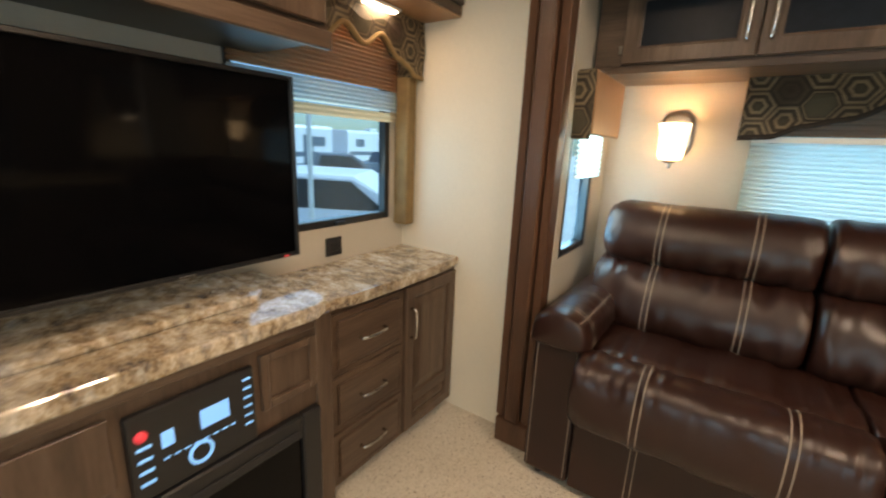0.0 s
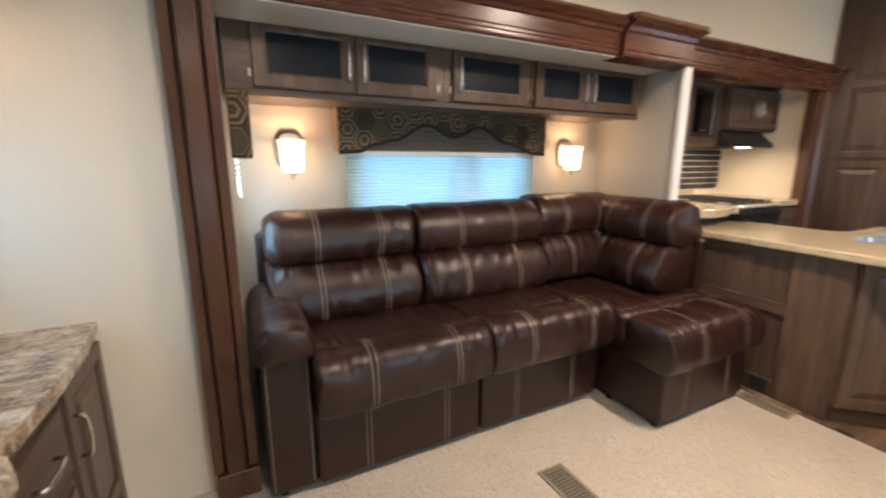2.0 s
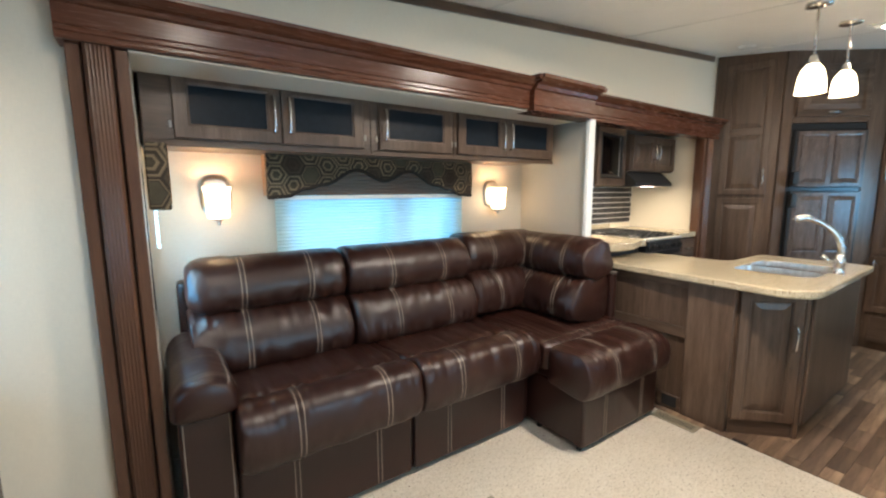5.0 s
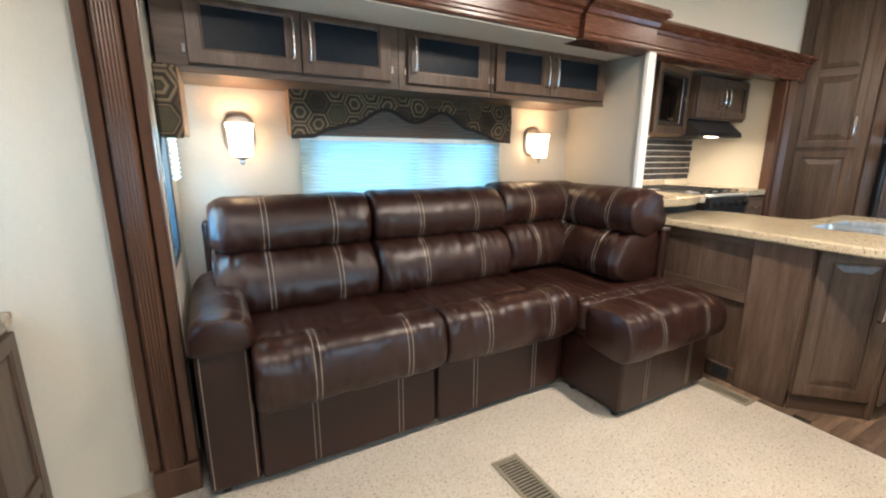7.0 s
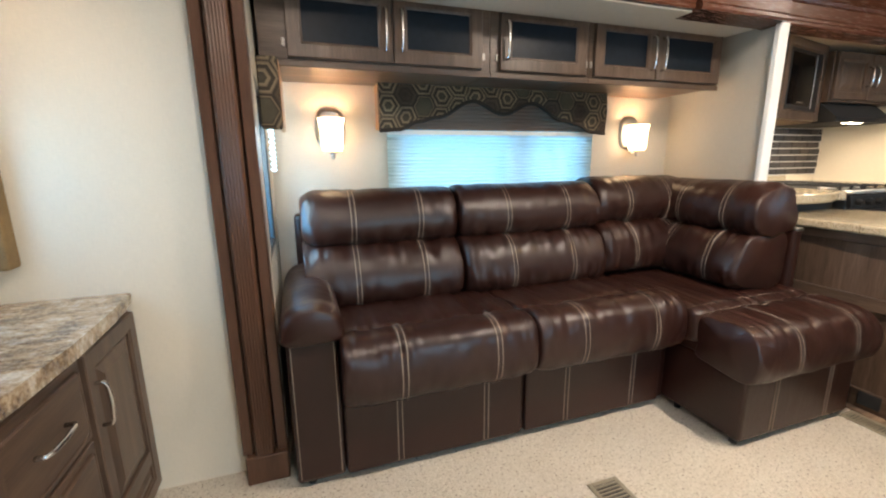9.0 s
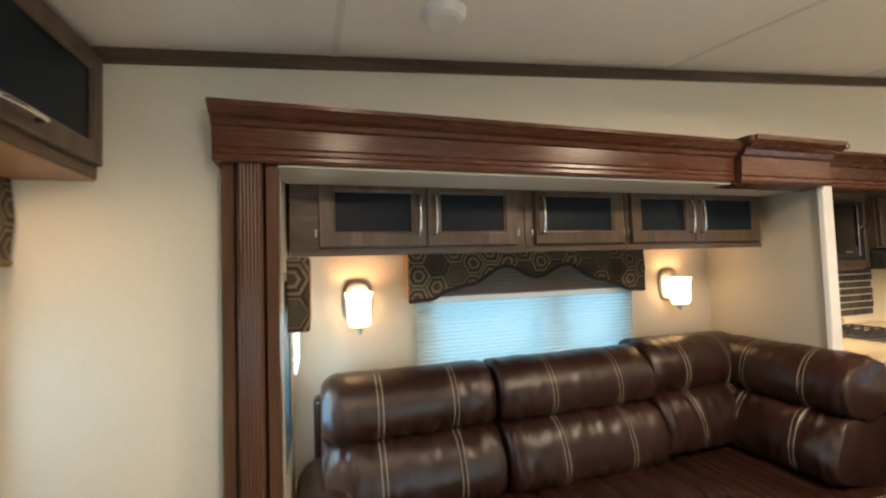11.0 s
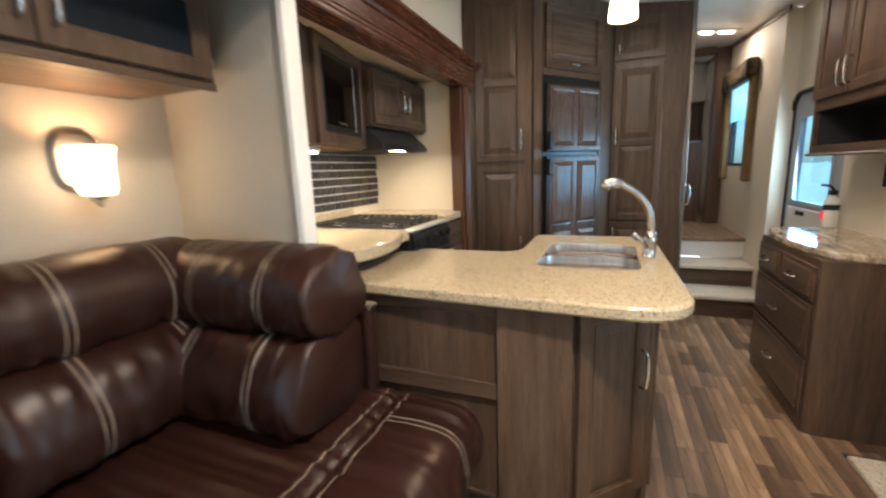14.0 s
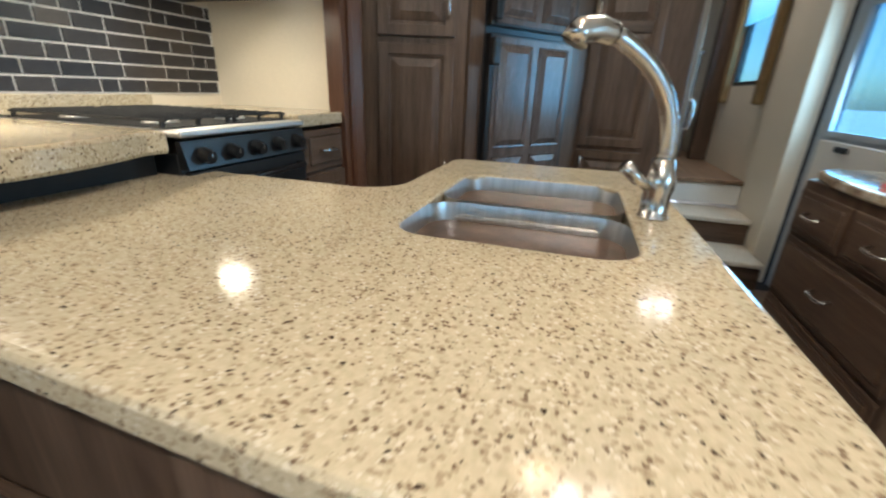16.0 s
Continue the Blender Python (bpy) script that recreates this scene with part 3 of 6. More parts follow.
# south side: dining slide, entry wall with door, hall
DX0, DX1 = 5.08, 5.98
bm = ceil_prism(3.9755, DX0, 0, SOUTH - 0.05, SOUTH)
add_prism(bm, [(DX0, 1.80), (DX1, 1.80), (DX1, ceil_z(DX1, SOUTH)), (DX0, ceil_z(DX0, SOUTH))], "y", SOUTH - 0.05, SOUTH)
solid("wall_south", bm, wall_mat, "cream wallpaper wall beside the entry door", "wall")
HW = 1.05
HX0, HX1, HZ0, HZ1 = 6.62, 7.38, 1.26, 2.12
bm = bmesh.new()
for x0, x1, z0, z1 in ((DX1, HX0, 0, None), (HX1, EAST, 0, None), (HX0, HX1, 0, HZ0), (HX0, HX1, HZ1, None)):
    if z1 is None:
        add_prism(bm, [(x0, z0), (x1, z0), (x1, ceil_z(x1, HW)), (x0, ceil_z(x0, HW))], "y", HW - 0.05, HW)
    else:
        add_box(bm, x0, x1, HW - 0.05, HW, z0, z1)
solid("wall_hall", bm, wall_mat, "cream wallpaper hall wall with a window", "wall")
solid("wall_dining_end", ceil_prism(3.90, 3.974, 0, -0.4, 0.990), wall_mat, "cream end wall of the dining slide", "wall")
QX0, QX1, QZ0, QZ1 = 0.9, 2.7, 0.90, 1.60
bm = loft([[(WEST - 0.05, y, 0), (3.975, y, 0), (3.975, y, ceil_z(3.975, -0.4)), (WEST - 0.05, y, ceil_z(WEST, -0.4))] for y in (-0.45, -0.4)] + [rect(QX0, QX1, QZ0, QZ1, y) for y in (-0.4, -0.45)])
solid("wall_dining_back", bm, wall_mat, "cream back wall of the dining slide with its window", "wall")
solid("wall_east", box(EAST - 0.05, EAST, HW - 0.05, NORTH, 0, 2.85, 0), wall_mat, "cream end wall of the bedroom", "wall")
bm = ceil_prism(6.36, 7.3, 0, 1.74, 1.78)
solid("wall_bath", bm, wood_v, "dark wood side panel along the stairs", "wall")

# cherry mouldings round the slide-outs
PROFILE = [(3.298, 1.885), (3.19, 1.885), (3.186, 1.892), (3.186, 1.904), (3.190, 1.907), (3.186, 1.911), (3.186, 1.923), (3.190, 1.926), (3.186, 1.930), (3.182, 1.985), (3.172, 1.99), (3.166, 2.004), (3.148, 2.012), (3.130, 2.026), (3.120, 2.032), (3.118, 2.044), (3.298, 2.044)]
solid("trim_slide_header", prism(PROFILE, "x", 0.236, 2.264), cherry_h, "glossy reddish cherry crown moulding over the sofa slide", "trim")
# the soffit's shade is put in by the same darker slide tone
solid("ceiling_slide_edge", box(0.414, 2.80, 3.206, 3.46, 1.876, 1.8835, 0.002), slide_mat, "off-white soffit edge under the sofa header, toned down for shade", "ceiling")
solid("trim_kitchen_header", prism([(y + 0.004, z - 0.012) for y, z in PROFILE], "x", 2.83, 4.70), cherry_h, "glossy reddish cherry crown moulding over the kitchen slide", "trim")
cap = [(3.298, 1.875), (3.160, 1.875), (3.155, 1.885), (3.155, 1.90), (3.160, 1.903), (3.155, 1.907), (3.152, 1.985), (3.140, 1.992), (3.132, 2.012), (3.104, 2.024), (3.082, 2.042), (3.078, 2.060), (3.298, 2.060)]
bm = prism(cap, "x", 2.268, 2.822)
add_box(bm, 2.235, 2.267, 3.085, 3.298, 2.030, 2.058, 0.006)
add_box(bm, 2.823, 2.853, 3.085, 3.298, 2.030, 2.058, 0.006)
solid("trim_header_block", bm, cherry_h, "projecting cherry block with a crown between the headers", "trim")


def casing(name, x0, x1, z1):
    """An upright casing: two plain fillets and a reeded middle."""
    w = x1 - x0
    bm = box(x0, x0 + 0.036, 3.222, 3.298, 0.12, z1, 0.003)
    add_box(bm, x0 + 0.002, x1 - 0.002, 3.285, 3.2985, 0.12, z1)
    add_box(bm, x1 - 0.036, x1, 3.222, 3.298, 0.12, z1, 0.003)
    a, b = x0 + 0.044, x1 - 0.044
    poly = [(a, 3.296), (a, 3.214), (a + 0.006, 3.207)]
    reed = (b - a - 0.012) / 6
    for i in range(6):
        u = a + 0.006 + i * reed
        poly += [(u + reed * 0.2, 3.204), (u + reed * 0.5, 3.202), (u + reed * 0.8, 3.204), (u + reed, 3.2048)]
    poly += [(b, 3.214), (b, 3.296)]
    add_prism(bm, poly, "z", 0.12, z1)
    return solid(name, bm, cherry_v, "reeded brown wood casing beside the slide opening", "trim")


casing("trim_casing_west", 0.252, 0.412, 1.884)
casing("trim_casing_east", 4.50, 4.68, 1.872)
solid("trim_plinth", box(0.262, 0.416, 3.200, 3.299, 0.0, 0.119, 0.004), cherry_v, "brown wood plinth block under the casing", "trim")
solid("trim_dining_casing", prism([(3.85, 0.992), (3.974, 0.992), (3.974, 1.095), (3.955, 1.108), (3.87, 1.108), (3.85, 1.095)], "z", 0.014, ceil_z(3.85, 0.99) - 0.004), wood_v, "dark wood casing of the dining slide", "trim")

# steps to the bedroom
st = thing("stairs", "carpet-edged wooden steps up to the bedroom", "stairs", (6.0, 1.4, 0), kind="structure")
for i, (x, z) in enumerate(((5.76, 0.19), (6.12, 0.376), (6.46, 0.585))):
    nxt = (6.12, 6.46, 8.6)[i]
    part("riser", box(x + 0.03, x + 0.05, HW + 0.002, 1.738, z - 0.19, z - 0.034, 0.002), wood_y if i < 2 else white_plastic, st, "dark wood riser" if i < 2 else "pale riser")
    part("tread", box(x, nxt + 0.03, HW + 0.002, 1.738, z - 0.034, z, 0.006), plank_mat if i == 2 else carpet, st, "wood-look landing" if i == 2 else "pale carpeted tread")

# ---- windows ----
PLEAT = 0.011


def pleated(x0, x1, y, z0, z1, step=0.02, depth=PLEAT):
    """A folded shade hanging in the plane of y, between x0 and x1."""
    bm = bmesh.new()
    n = max(2, int(round((z1 - z0) / step)) * 2)
    rows = [[bm.verts.new((x, y + (depth if i % 2 else 0), z0 + (z1 - z0) * i / n)) for x in (x0, x1)] for i in range(n + 1)]
    for a, b in zip(rows, rows[1:]):
        bm.faces.new((a[0], a[1], b[1], b[0]))
    return bm


def window(name, label, base, w, z0, z1, bar=None, latch=False):
    """A black-framed window in its opening; own axes: x along the wall, y outwards, seen from -y."""
    ob = thing(name, label, "window", base, kind="structure")
    bm = bmesh.new()
    t = 0.032
    for a in ((0, t, z0, z1), (w - t, w, z0, z1), (t, w - t, z0, z0 + t), (t, w - t, z1 - t, z1)):
        add_box(bm, a[0], a[1], -0.012, 0.035, a[2], a[3], 0.005)
    f = part("window_frame", bm, black_plastic, ob, "black window frame")
    if bar is not None:
        part("mullion", box(bar - 0.014, bar + 0.014, 0.0, 0.03, z0 + t, z1 - t, 0.003), black_plastic, f)
    if latch:
        part("latch", box(w * 0.55, w * 0.55 + 0.055, -0.032, -0.010, z0 + 0.004, z0 + 0.022, 0.004), black_plastic, f)
    pane = part("pane", box(t - 0.004, w - t + 0.004, 0.018, 0.022, z0 + t - 0.004, z1 - t + 0.004, 0), glass, ob, "tinted glass pane")
    pane.visible_shadow = False
    return ob


window("window_1", "black-framed window behind the television", pose(WEST - 0.012, WY0, 0, 0, 0, 90), WY1 - WY0, WZ0, WZ1, latch=True)
window("window_2", "wide slide window behind the sofa", pose(BX0, BACK + 0.012, 0), BX1 - BX0, BZ0, BZ1, bar=0.705)
window("window_3", "narrow slide end window beside the sofa", pose(SX0 - 0.012, EY0, 0, 0, 0, 90), EY1 - EY0, EZ0, EZ1)
window("window_4", "hall window with dark frame", pose(HX1, HW - 0.012, 0, 0, 0, 180), HX1 - HX0, HZ0, HZ1)
window("window_5", "dining slide window", pose(QX1, -0.412, 0, 0, 0, 180), QX1 - QX0, QZ0, QZ1, bar=0.9)


SCALLOP = ((0, 0), (0.07, 0.03), (0.15, 0.30), (0.22, 0.44), (0.37, 1.0), (0.50, 0.60), (0.63, 1.0), (0.78, 0.44), (0.85, 0.30), (0.93, 0.03), (1, 0))


def scallop(s):
    """How far the wave has risen at s of the width, 0 to 1."""
    for (a, h), (b, k) in zip(SCALLOP, SCALLOP[1:]):
        if s <= b:
            t = (s - a) / (b - a)
            return h + (k - h) * (0.5 - 0.5 * math.cos(math.pi * t))
    return 0.0


def scalloped(w, z0, z1, deep, thick=0.03, ends=0.0):
    """A padded valance board, its lower edge a shallow wave; own axes, face at y = 0."""
    bm = bmesh.new()
    n = 72
    pts = [(i / n * w, z0 + deep * scallop(i / n)) for i in range(n + 1)]
    top = [bm.verts.new((x, 0, z1)) for x, z in pts]
    mid = [bm.verts.new((x, -0.010, (z + z1) / 2)) for x, z in pts]
    low = [bm.verts.new((x, 0, z)) for x, z in pts]
    rl = [bm.verts.new((x, thick, z)) for x, z in pts]
    rt = [bm.verts.new((x, thick, z1)) for x, z in pts]
    loops = [top, mid, low, rl, rt]
    for a, b in zip(loops, loops[1:] + loops[:1]):
        for i in range(n):
            bm.faces.new((a[i], a[i + 1], b[i + 1], b[i]))
    for i in (0, n):
        bm.faces.new([l[i] for l in loops])
    return bm


def valance_piping(w, z0, deep):
    """The dark cord sewn along the scalloped lower edge."""
    return tube([(i / 72 * w, 0.004, z0 + deep * scallop(i / 72)) for i in range(73)], 0.011, 8)


# shade and valance behind the sofa
sh = thing("pleated_shade", "white pleated day shade drawn over the wide window", "blind", (1.7, 3.9, 1.0))
part("headrail", box(1.0, 2.315, 3.885, 3.925, 1.585, 1.612, 0.003), white_plastic, sh)
part("night_fabric", pleated(1.0, 2.315, 3.893, 1.40, 1.585), blind_brown, sh, "brown pleated fabric, folded up")
part("day_fabric", pleated(1.0, 2.315, 3.893, 0.90, 1.372), blind_white, sh, "white pleated translucent fabric")
part("rail", box(1.0, 2.315, 3.884, 3.914, 1.374, 1.398, 0.004), white_plastic, sh)
va = thing("window_valance", "brown hexagon-print padded valance with scalloped edge", "valance", (1.67, 3.84, 1.4))
part("board", (lambda b: (bmesh.ops.translate(b, vec=(0.95, 3.822, 0), verts=b.verts), b)[1])(scalloped(1.395, 1.39, 1.632, 0.158)), hex_mat, va, smooth=False)
part("piping", (lambda b: (bmesh.ops.translate(b, vec=(0.95, 3.822, 0), verts=b.verts), b)[1])(valance_piping(1.395, 1.39, 0.158)), cord_mat, va, "dark brown corded edge", True)
# left return carries the sconce's orange light in its colour, right one plain gold-brown
for x in (0.95, 2.319):
    part("return", box(x, x + 0.026, 3.846, 3.938, 1.40, 1.63, 0.003), curtain_gold if x > 1 else lamplit_tan, va)

# slide end window dressing
sv = thing("side_valance", "brown hexagon-print valance over the slide end window", "valance", (0.46, 3.5, 1.36))
part("board", box(0.428, 0.500, 3.30, 3.32, 1.352, 1.60, 0.006), hex_mat, sv)
# sconce light on this face is painted in as orange
part("face", box(0.480, 0.502, 3.322, 3.75, 1.37, 1.60, 0.006), lamplit_tan, sv, "fabric face tinted orange for sconce light")
part("shade_fabric", (lambda b: (bmesh.ops.transform(b, matrix=pose(0.452, 3.35, 0, 0, 0, 90), verts=b.verts), b)[1])(pleated(0, 0.36, 0, 1.20, 1.40)), blind_white, sv, "white pleated shade, half drawn")

# dressing of the window behind the television
cw = thing("window_treatment", "gold-brown fabric window surround with scalloped top", "valance", (-0.35, 3.0, 0.92))
part("board", (lambda b: (bmesh.ops.transform(b, matrix=pose(-0.285, 2.55, 0, 0, 0, 90), verts=b.verts), b)[1])(scalloped(0.74, 1.60, 1.835, 0.13)), hex_mat, cw)
part("piping", (lambda b: (bmesh.ops.transform(b, matrix=pose(-0.285, 2.55, 0, 0, 0, 90), verts=b.verts), b)[1])(valance_piping(0.74, 1.60, 0.13)), curtain_gold, cw, "gold corded edge", True)
part("leg", box(-0.398, -0.315, 3.225, 3.292, 0.918, 1.62, 0.012, 2), curtain_gold, cw, "gold-brown padded upright")
part("leg_head", box(-0.398, -0.287, 3.215, 3.294, 1.60, 1.74, 0.014, 2), hex_mat, cw)
tr90 = pose(-0.372, WY0, 0, 0, 0, 90)
for nm, z0, z1, mt, lb in (("night_fabric", 1.535, 1.80, blind_rust, "rust-coloured folded shade"), ("day_fabric", 1.445, 1.53, blind_white, "sheer white folded shade"), ("bottom_rail", 1.40, 1.44, blind_beige, "beige bottom rail")):
    b = pleated(0, WY1 - WY0 + 0.015, 0, z0, z1, 0.017)
    bmesh.ops.transform(b, matrix=tr90, verts=b.verts)
    part(nm, b, mt, cw, lb)

# hall window dressing
hw = thing("hall_window_treatment", "brown padded window surround in the hall", "valance", (7.0, 1.1, 1.1))
part("board", box(6.52, 7.46, 1.052, 1.16, 2.06, 2.24, 0.03, 2), hex_mat, hw)
for x in (6.53, 7.38):
    part("leg", box(x, x + 0.09, 1.052, 1.11, 1.12, 2.08, 0.012), curtain_gold, hw)
part("shade_fabric", (lambda b: (bmesh.ops.transform(b, matrix=pose(7.38, 1.075, 0, 0, 0, 180), verts=b.verts), b)[1])(pleated(0, 0.76, 0, 1.72, 2.1)), blind_white, hw, "white pleated shade, half drawn")


# ---- living area ----
def smooth_loop(points, per=4):
    out, n = [], len(points)
    P = [Vector(p) for p in points]
    for i in range(n):
        a, b, c, d = P[i - 1], P[i], P[(i + 1) % n], P[(i + 2) % n]
        for k in range(per):
            t = k / per
            out.append(0.5 * ((2 * b) + (c - a) * t + (2 * a - 5 * b + 4 * c - d) * t * t + (3 * b - a - 3 * c + d) * t ** 3))
    return out


def cushion(parent, name, profile, x0, x1, stripes=(), m=None, end=0.07, soft=0.12, wrinkle=0.006, sections=84, seed=0.0, per=6, gather=(), seams=(), round_start=0.0, striped=None):
    """A stuffed leather piece: a (y, z) outline swept along x, drawn in at its ends, creased, with double rows of tan stitching."""
    loop = smooth_loop(profile, per)
    cy, cz = sum(p[0] for p in loop) / len(loop), sum(p[1] for p in loop) / len(loop)
    n = len(loop)

    def surface(x, i):
        p = loop[i % n]
        d = min(x - x0, x1 - x)
        t = max(0.0, min(1.0, d / end))
        dip = max(soft, round_start) if x - x0 < x1 - x else soft
        k = 1 - dip + dip * math.sqrt(max(0.0, 1 - (1 - t) ** 2))
        y, z = cy + (p[0] - cy) * k, cz + (p[1] - cz) * k
        tang = loop[(i + 1) % n] - loop[(i - 1) % n]
        nrm = Vector((0, tang[1], -tang[0])).normalized()
        if nrm.dot(Vector((0, p[0] - cy, p[1] - cz))) < 0:
            nrm.negate()
        q = Vector((x * 9 + seed, y * 5 + seed * 2, z * 5))
        crease = noise.noise(q) + 0.6 * noise.noise(q * 2.7) + 0.3 * abs(noise.noise(q * 5.3))
        amp = wrinkle * (0.62 + 1.9 * (1 - t))
        fold = 0.0
        for gz in gather:
            near = math.exp(-((p[1] - gz) / 0.045) ** 2)
            fold += near * (0.5 - abs(noise.noise(Vector((x * 17 + seed * 3, z * 4, gz * 9))))) + 0.5 * near * noise.noise(Vector((x * 38, z * 7 + seed, 1.7)))
        return Vector((x, y, z)) + nrm * (amp * crease + 0.017 * fold), nrm

    xs = []
    for s in range(sections + 1):
        u = s / sections
        xs.append(x0 + (x1 - x0) * (u - 0.10 * math.sin(u * math.tau) / 1.6))
    bm = bmesh.new()
    rings = [[bm.verts.new(surface(x, i)[0]) for i in range(n)] for x in xs]
    for a, b in zip(rings, rings[1:]):
        for i in range(n):
            bm.faces.new((a[i], a[(i + 1) % n], b[(i + 1) % n], b[i]))
    for r, x in ((rings[0], x0), (rings[-1], x1)):
        c = bm.verts.new((x, cy, cz))
        for i in range(n):
            bm.faces.new((r[i], r[(i + 1) % n], c))
    if m is not None:
        bmesh.ops.transform(bm, matrix=m, verts=bm.verts)
    ob = part(name, bm, leather, parent, smooth=True)
    for sy, sz in seams:
        i = min(range(n), key=lambda k: (loop[k][0] - sy) ** 2 + (loop[k][1] - sz) ** 2)
        bm = bmesh.new()
        rows = []
        for k in range(61):
            x = x0 + 0.012 + (x1 - x0 - 0.024) * k / 60
            p, nr = surface(x, i)
            side = Vector((0, -nr.z, nr.y))
            rows.append([bm.verts.new(p + nr * 0.0035 + side * w) for w in (-0.0024, 0.0024)])
        for a, b in zip(rows, rows[1:]):
            bm.faces.new((a[0], a[1], b[1], b[0]))
        if m is not None:
            bmesh.ops.transform(bm, matrix=m, verts=bm.verts)
        part("seam", bm, thread, ob, "long row of tan stitching")
    for sx in stripes:
        for off in (-0.010, 0.010):
            bm = bmesh.new()
            rows = []
            for i in range(n + 1):
                row = []
                for w in (-0.0024, 0.0024):
                    p, nr = surface(sx + off + w, i)
                    row.append(bm.verts.new(p + nr * 0.0035))
                rows.append(row)
            for i, (a, b) in enumerate(zip(rows, rows[1:])):
                if striped is None or striped(*loop[i % n]):
                    bm.faces.new((a[0], a[1], b[1], b[0]))
            bmesh.ops.delete(bm, geom=[v for v in bm.verts if not v.link_faces], context="VERTS")
            if m is not None:
                bmesh.ops.transform(bm, matrix=m, verts=bm.verts)
            part("stitching", bm, thread, ob, "row of tan stitching")
    return ob


LOWER = [(3.52, 0.57), (3.475, 0.62), (3.47, 0.70), (3.51, 0.79), (3.58, 0.845), (3.70, 0.86), (3.82, 0.84), (3.84, 0.72), (3.82, 0.58), (3.66, 0.55)]
UPPER = [(3.635, 0.845), (3.575, 0.87), (3.545, 0.94), (3.565, 1.02), (3.62, 1.08), (3.71, 1.105), (3.81, 1.075), (3.85, 0.98), (3.845, 0.88), (3.75, 0.84)]
SEAT = [(3.10, 0.362), (3.01, 0.368), (2.975, 0.42), (2.97, 0.50), (2.992, 0.575), (3.045, 0.612), (3.115, 0.612), (3.165, 0.588), (3.178, 0.54), (3.18, 0.44), (3.165, 0.38)]
SEAT_REAR = [(3.20, 0.43), (3.168, 0.47), (3.163, 0.545), (3.185, 0.585), (3.26, 0.594), (3.42, 0.588), (3.60, 0.575), (3.65, 0.52), (3.63, 0.44), (3.4, 0.42)]
sofa = thing("sectional_sofa", "dark brown leather sectional sofa with chaise and tan stitching", "sofa", (1.7, 3.4, 0))
part("base", box(0.63, 2.232, 3.115, 3.88, 0.03, 0.40, 0.012, 2), leather, sofa, "plain leather base panel")
part("back_frame", box(0.50, 2.96, 3.80, 3.905, 0.05, 0.98, 0.02, 2), leather, sofa)
for i, (a, b) in enumerate(((0.632, 1.400), (1.412, 2.18))):
    w = b - a
    bm = box(a + 0.003, b - 0.003, 3.092, 3.116, 0.035, 0.372, 0.010, 3)
    p = part("front_panel", bm, leather, sofa)
    for s in (0.28, 0.77):
        for off in (-0.010, 0.010):
            part("stitching", box(a + w * s + off - 0.0019, a + w * s + off + 0.0019, 3.0900, 3.093, 0.04, 0.368, 0), thread, p, "row of tan stitching")
    cushion(sofa, "seat", SEAT, a, b, (a + w * 0.28, a + w * 0.77), seed=i * 3.1, wrinkle=0.007, end=0.06, soft=0.10, gather=(0.59,), seams=((3.135, 0.606),), striped=lambda y, z: y < 3.15 and (y < 3.06 or z > 0.5))
    cushion(sofa, "seat_rear", SEAT_REAR, a, b, (), seed=5 + i * 2.3, wrinkle=0.006, end=0.05, soft=0.08, gather=(0.585,))
    part("release_tab", box(1.394, 1.420, 3.066, 3.092, 0.335, 0.368, 0.004), rubber_black, sofa) if i == 0 else None
for i, (a, b, lift, fwd) in enumerate(((0.53, 1.276, 0.0, 0.0), (1.290, 2.113, 0.006, 0.022), (2.130, 2.80, 0.028, 0.0))):
    w = b - a
    cushion(sofa, "lower_back_cushion", [(y - fwd, z + lift) for y, z in LOWER], a, b, (a + w * 0.31, a + w * 0.74), seed=11 + i, wrinkle=0.008, end=0.05, soft=0.13, gather=(0.83, 0.63))
    cushion(sofa, "upper_back_cushion", [(y - fwd, z + lift) for y, z in UPPER], a, b, (a + w * 0.31, a + w * 0.74), seed=21 + i, wrinkle=0.008, end=0.05 if i else 0.08, soft=0.13, round_start=0.0 if i else 0.5, gather=(0.88,))
turn = pose(-0.925, 3.715, 0, 0, 0, -90)
cushion(sofa, "lower_back_cushion", [(y, z + 0.01) for y, z in LOWER], 0.0, 0.665, (0.23, 0.50), turn, seed=31, wrinkle=0.009, gather=(0.83, 0.63))
cushion(sofa, "upper_back_cushion", [(y, z + 0.01) for y, z in UPPER], 0.0, 0.68, (0.23, 0.50), turn, seed=33, wrinkle=0.010, gather=(0.88,))
part("end_panel", box(2.925, 2.985, 3.035, 3.80, 0.05, 0.875, 0.018, 2), leather, sofa, "upright leather end panel")
part("end_panel_cap", box(2.928, 2.983, 3.030, 3.09, 0.86, 0.879, 0.006), bronze, sofa, "pale corner cap of the end panel")
part("arm_panel", box(0.447, 0.628, 3.105, 3.85, 0.03, 0.62, 0.014, 2), leather, sofa)
for x in (0.462, 0.613):
    part("stitching", box(x - 0.0018, x + 0.0018, 3.1030, 3.107, 0.05, 0.60, 0), thread, sofa)
ARM = [(-0.640, 0.60), (-0.652, 0.645), (-0.635, 0.705), (-0.585, 0.738), (-0.535, 0.742), (-0.475, 0.728), (-0.438, 0.685), (-0.430, 0.635), (-0.440, 0.60), (-0.54, 0.59)]
cushion(sofa, "arm_pad", ARM, 3.07, 3.80, (3.14, 3.36), pose(0, 0, 0.0, 0, 0, 90), seed=41, end=0.07, soft=0.25, wrinkle=0.003, seams=((-0.62, 0.715),))
part("chaise_base", box(2.235, 2.965, 2.715, 3.75, 0.03, 0.35, 0.016, 3), leather, sofa)
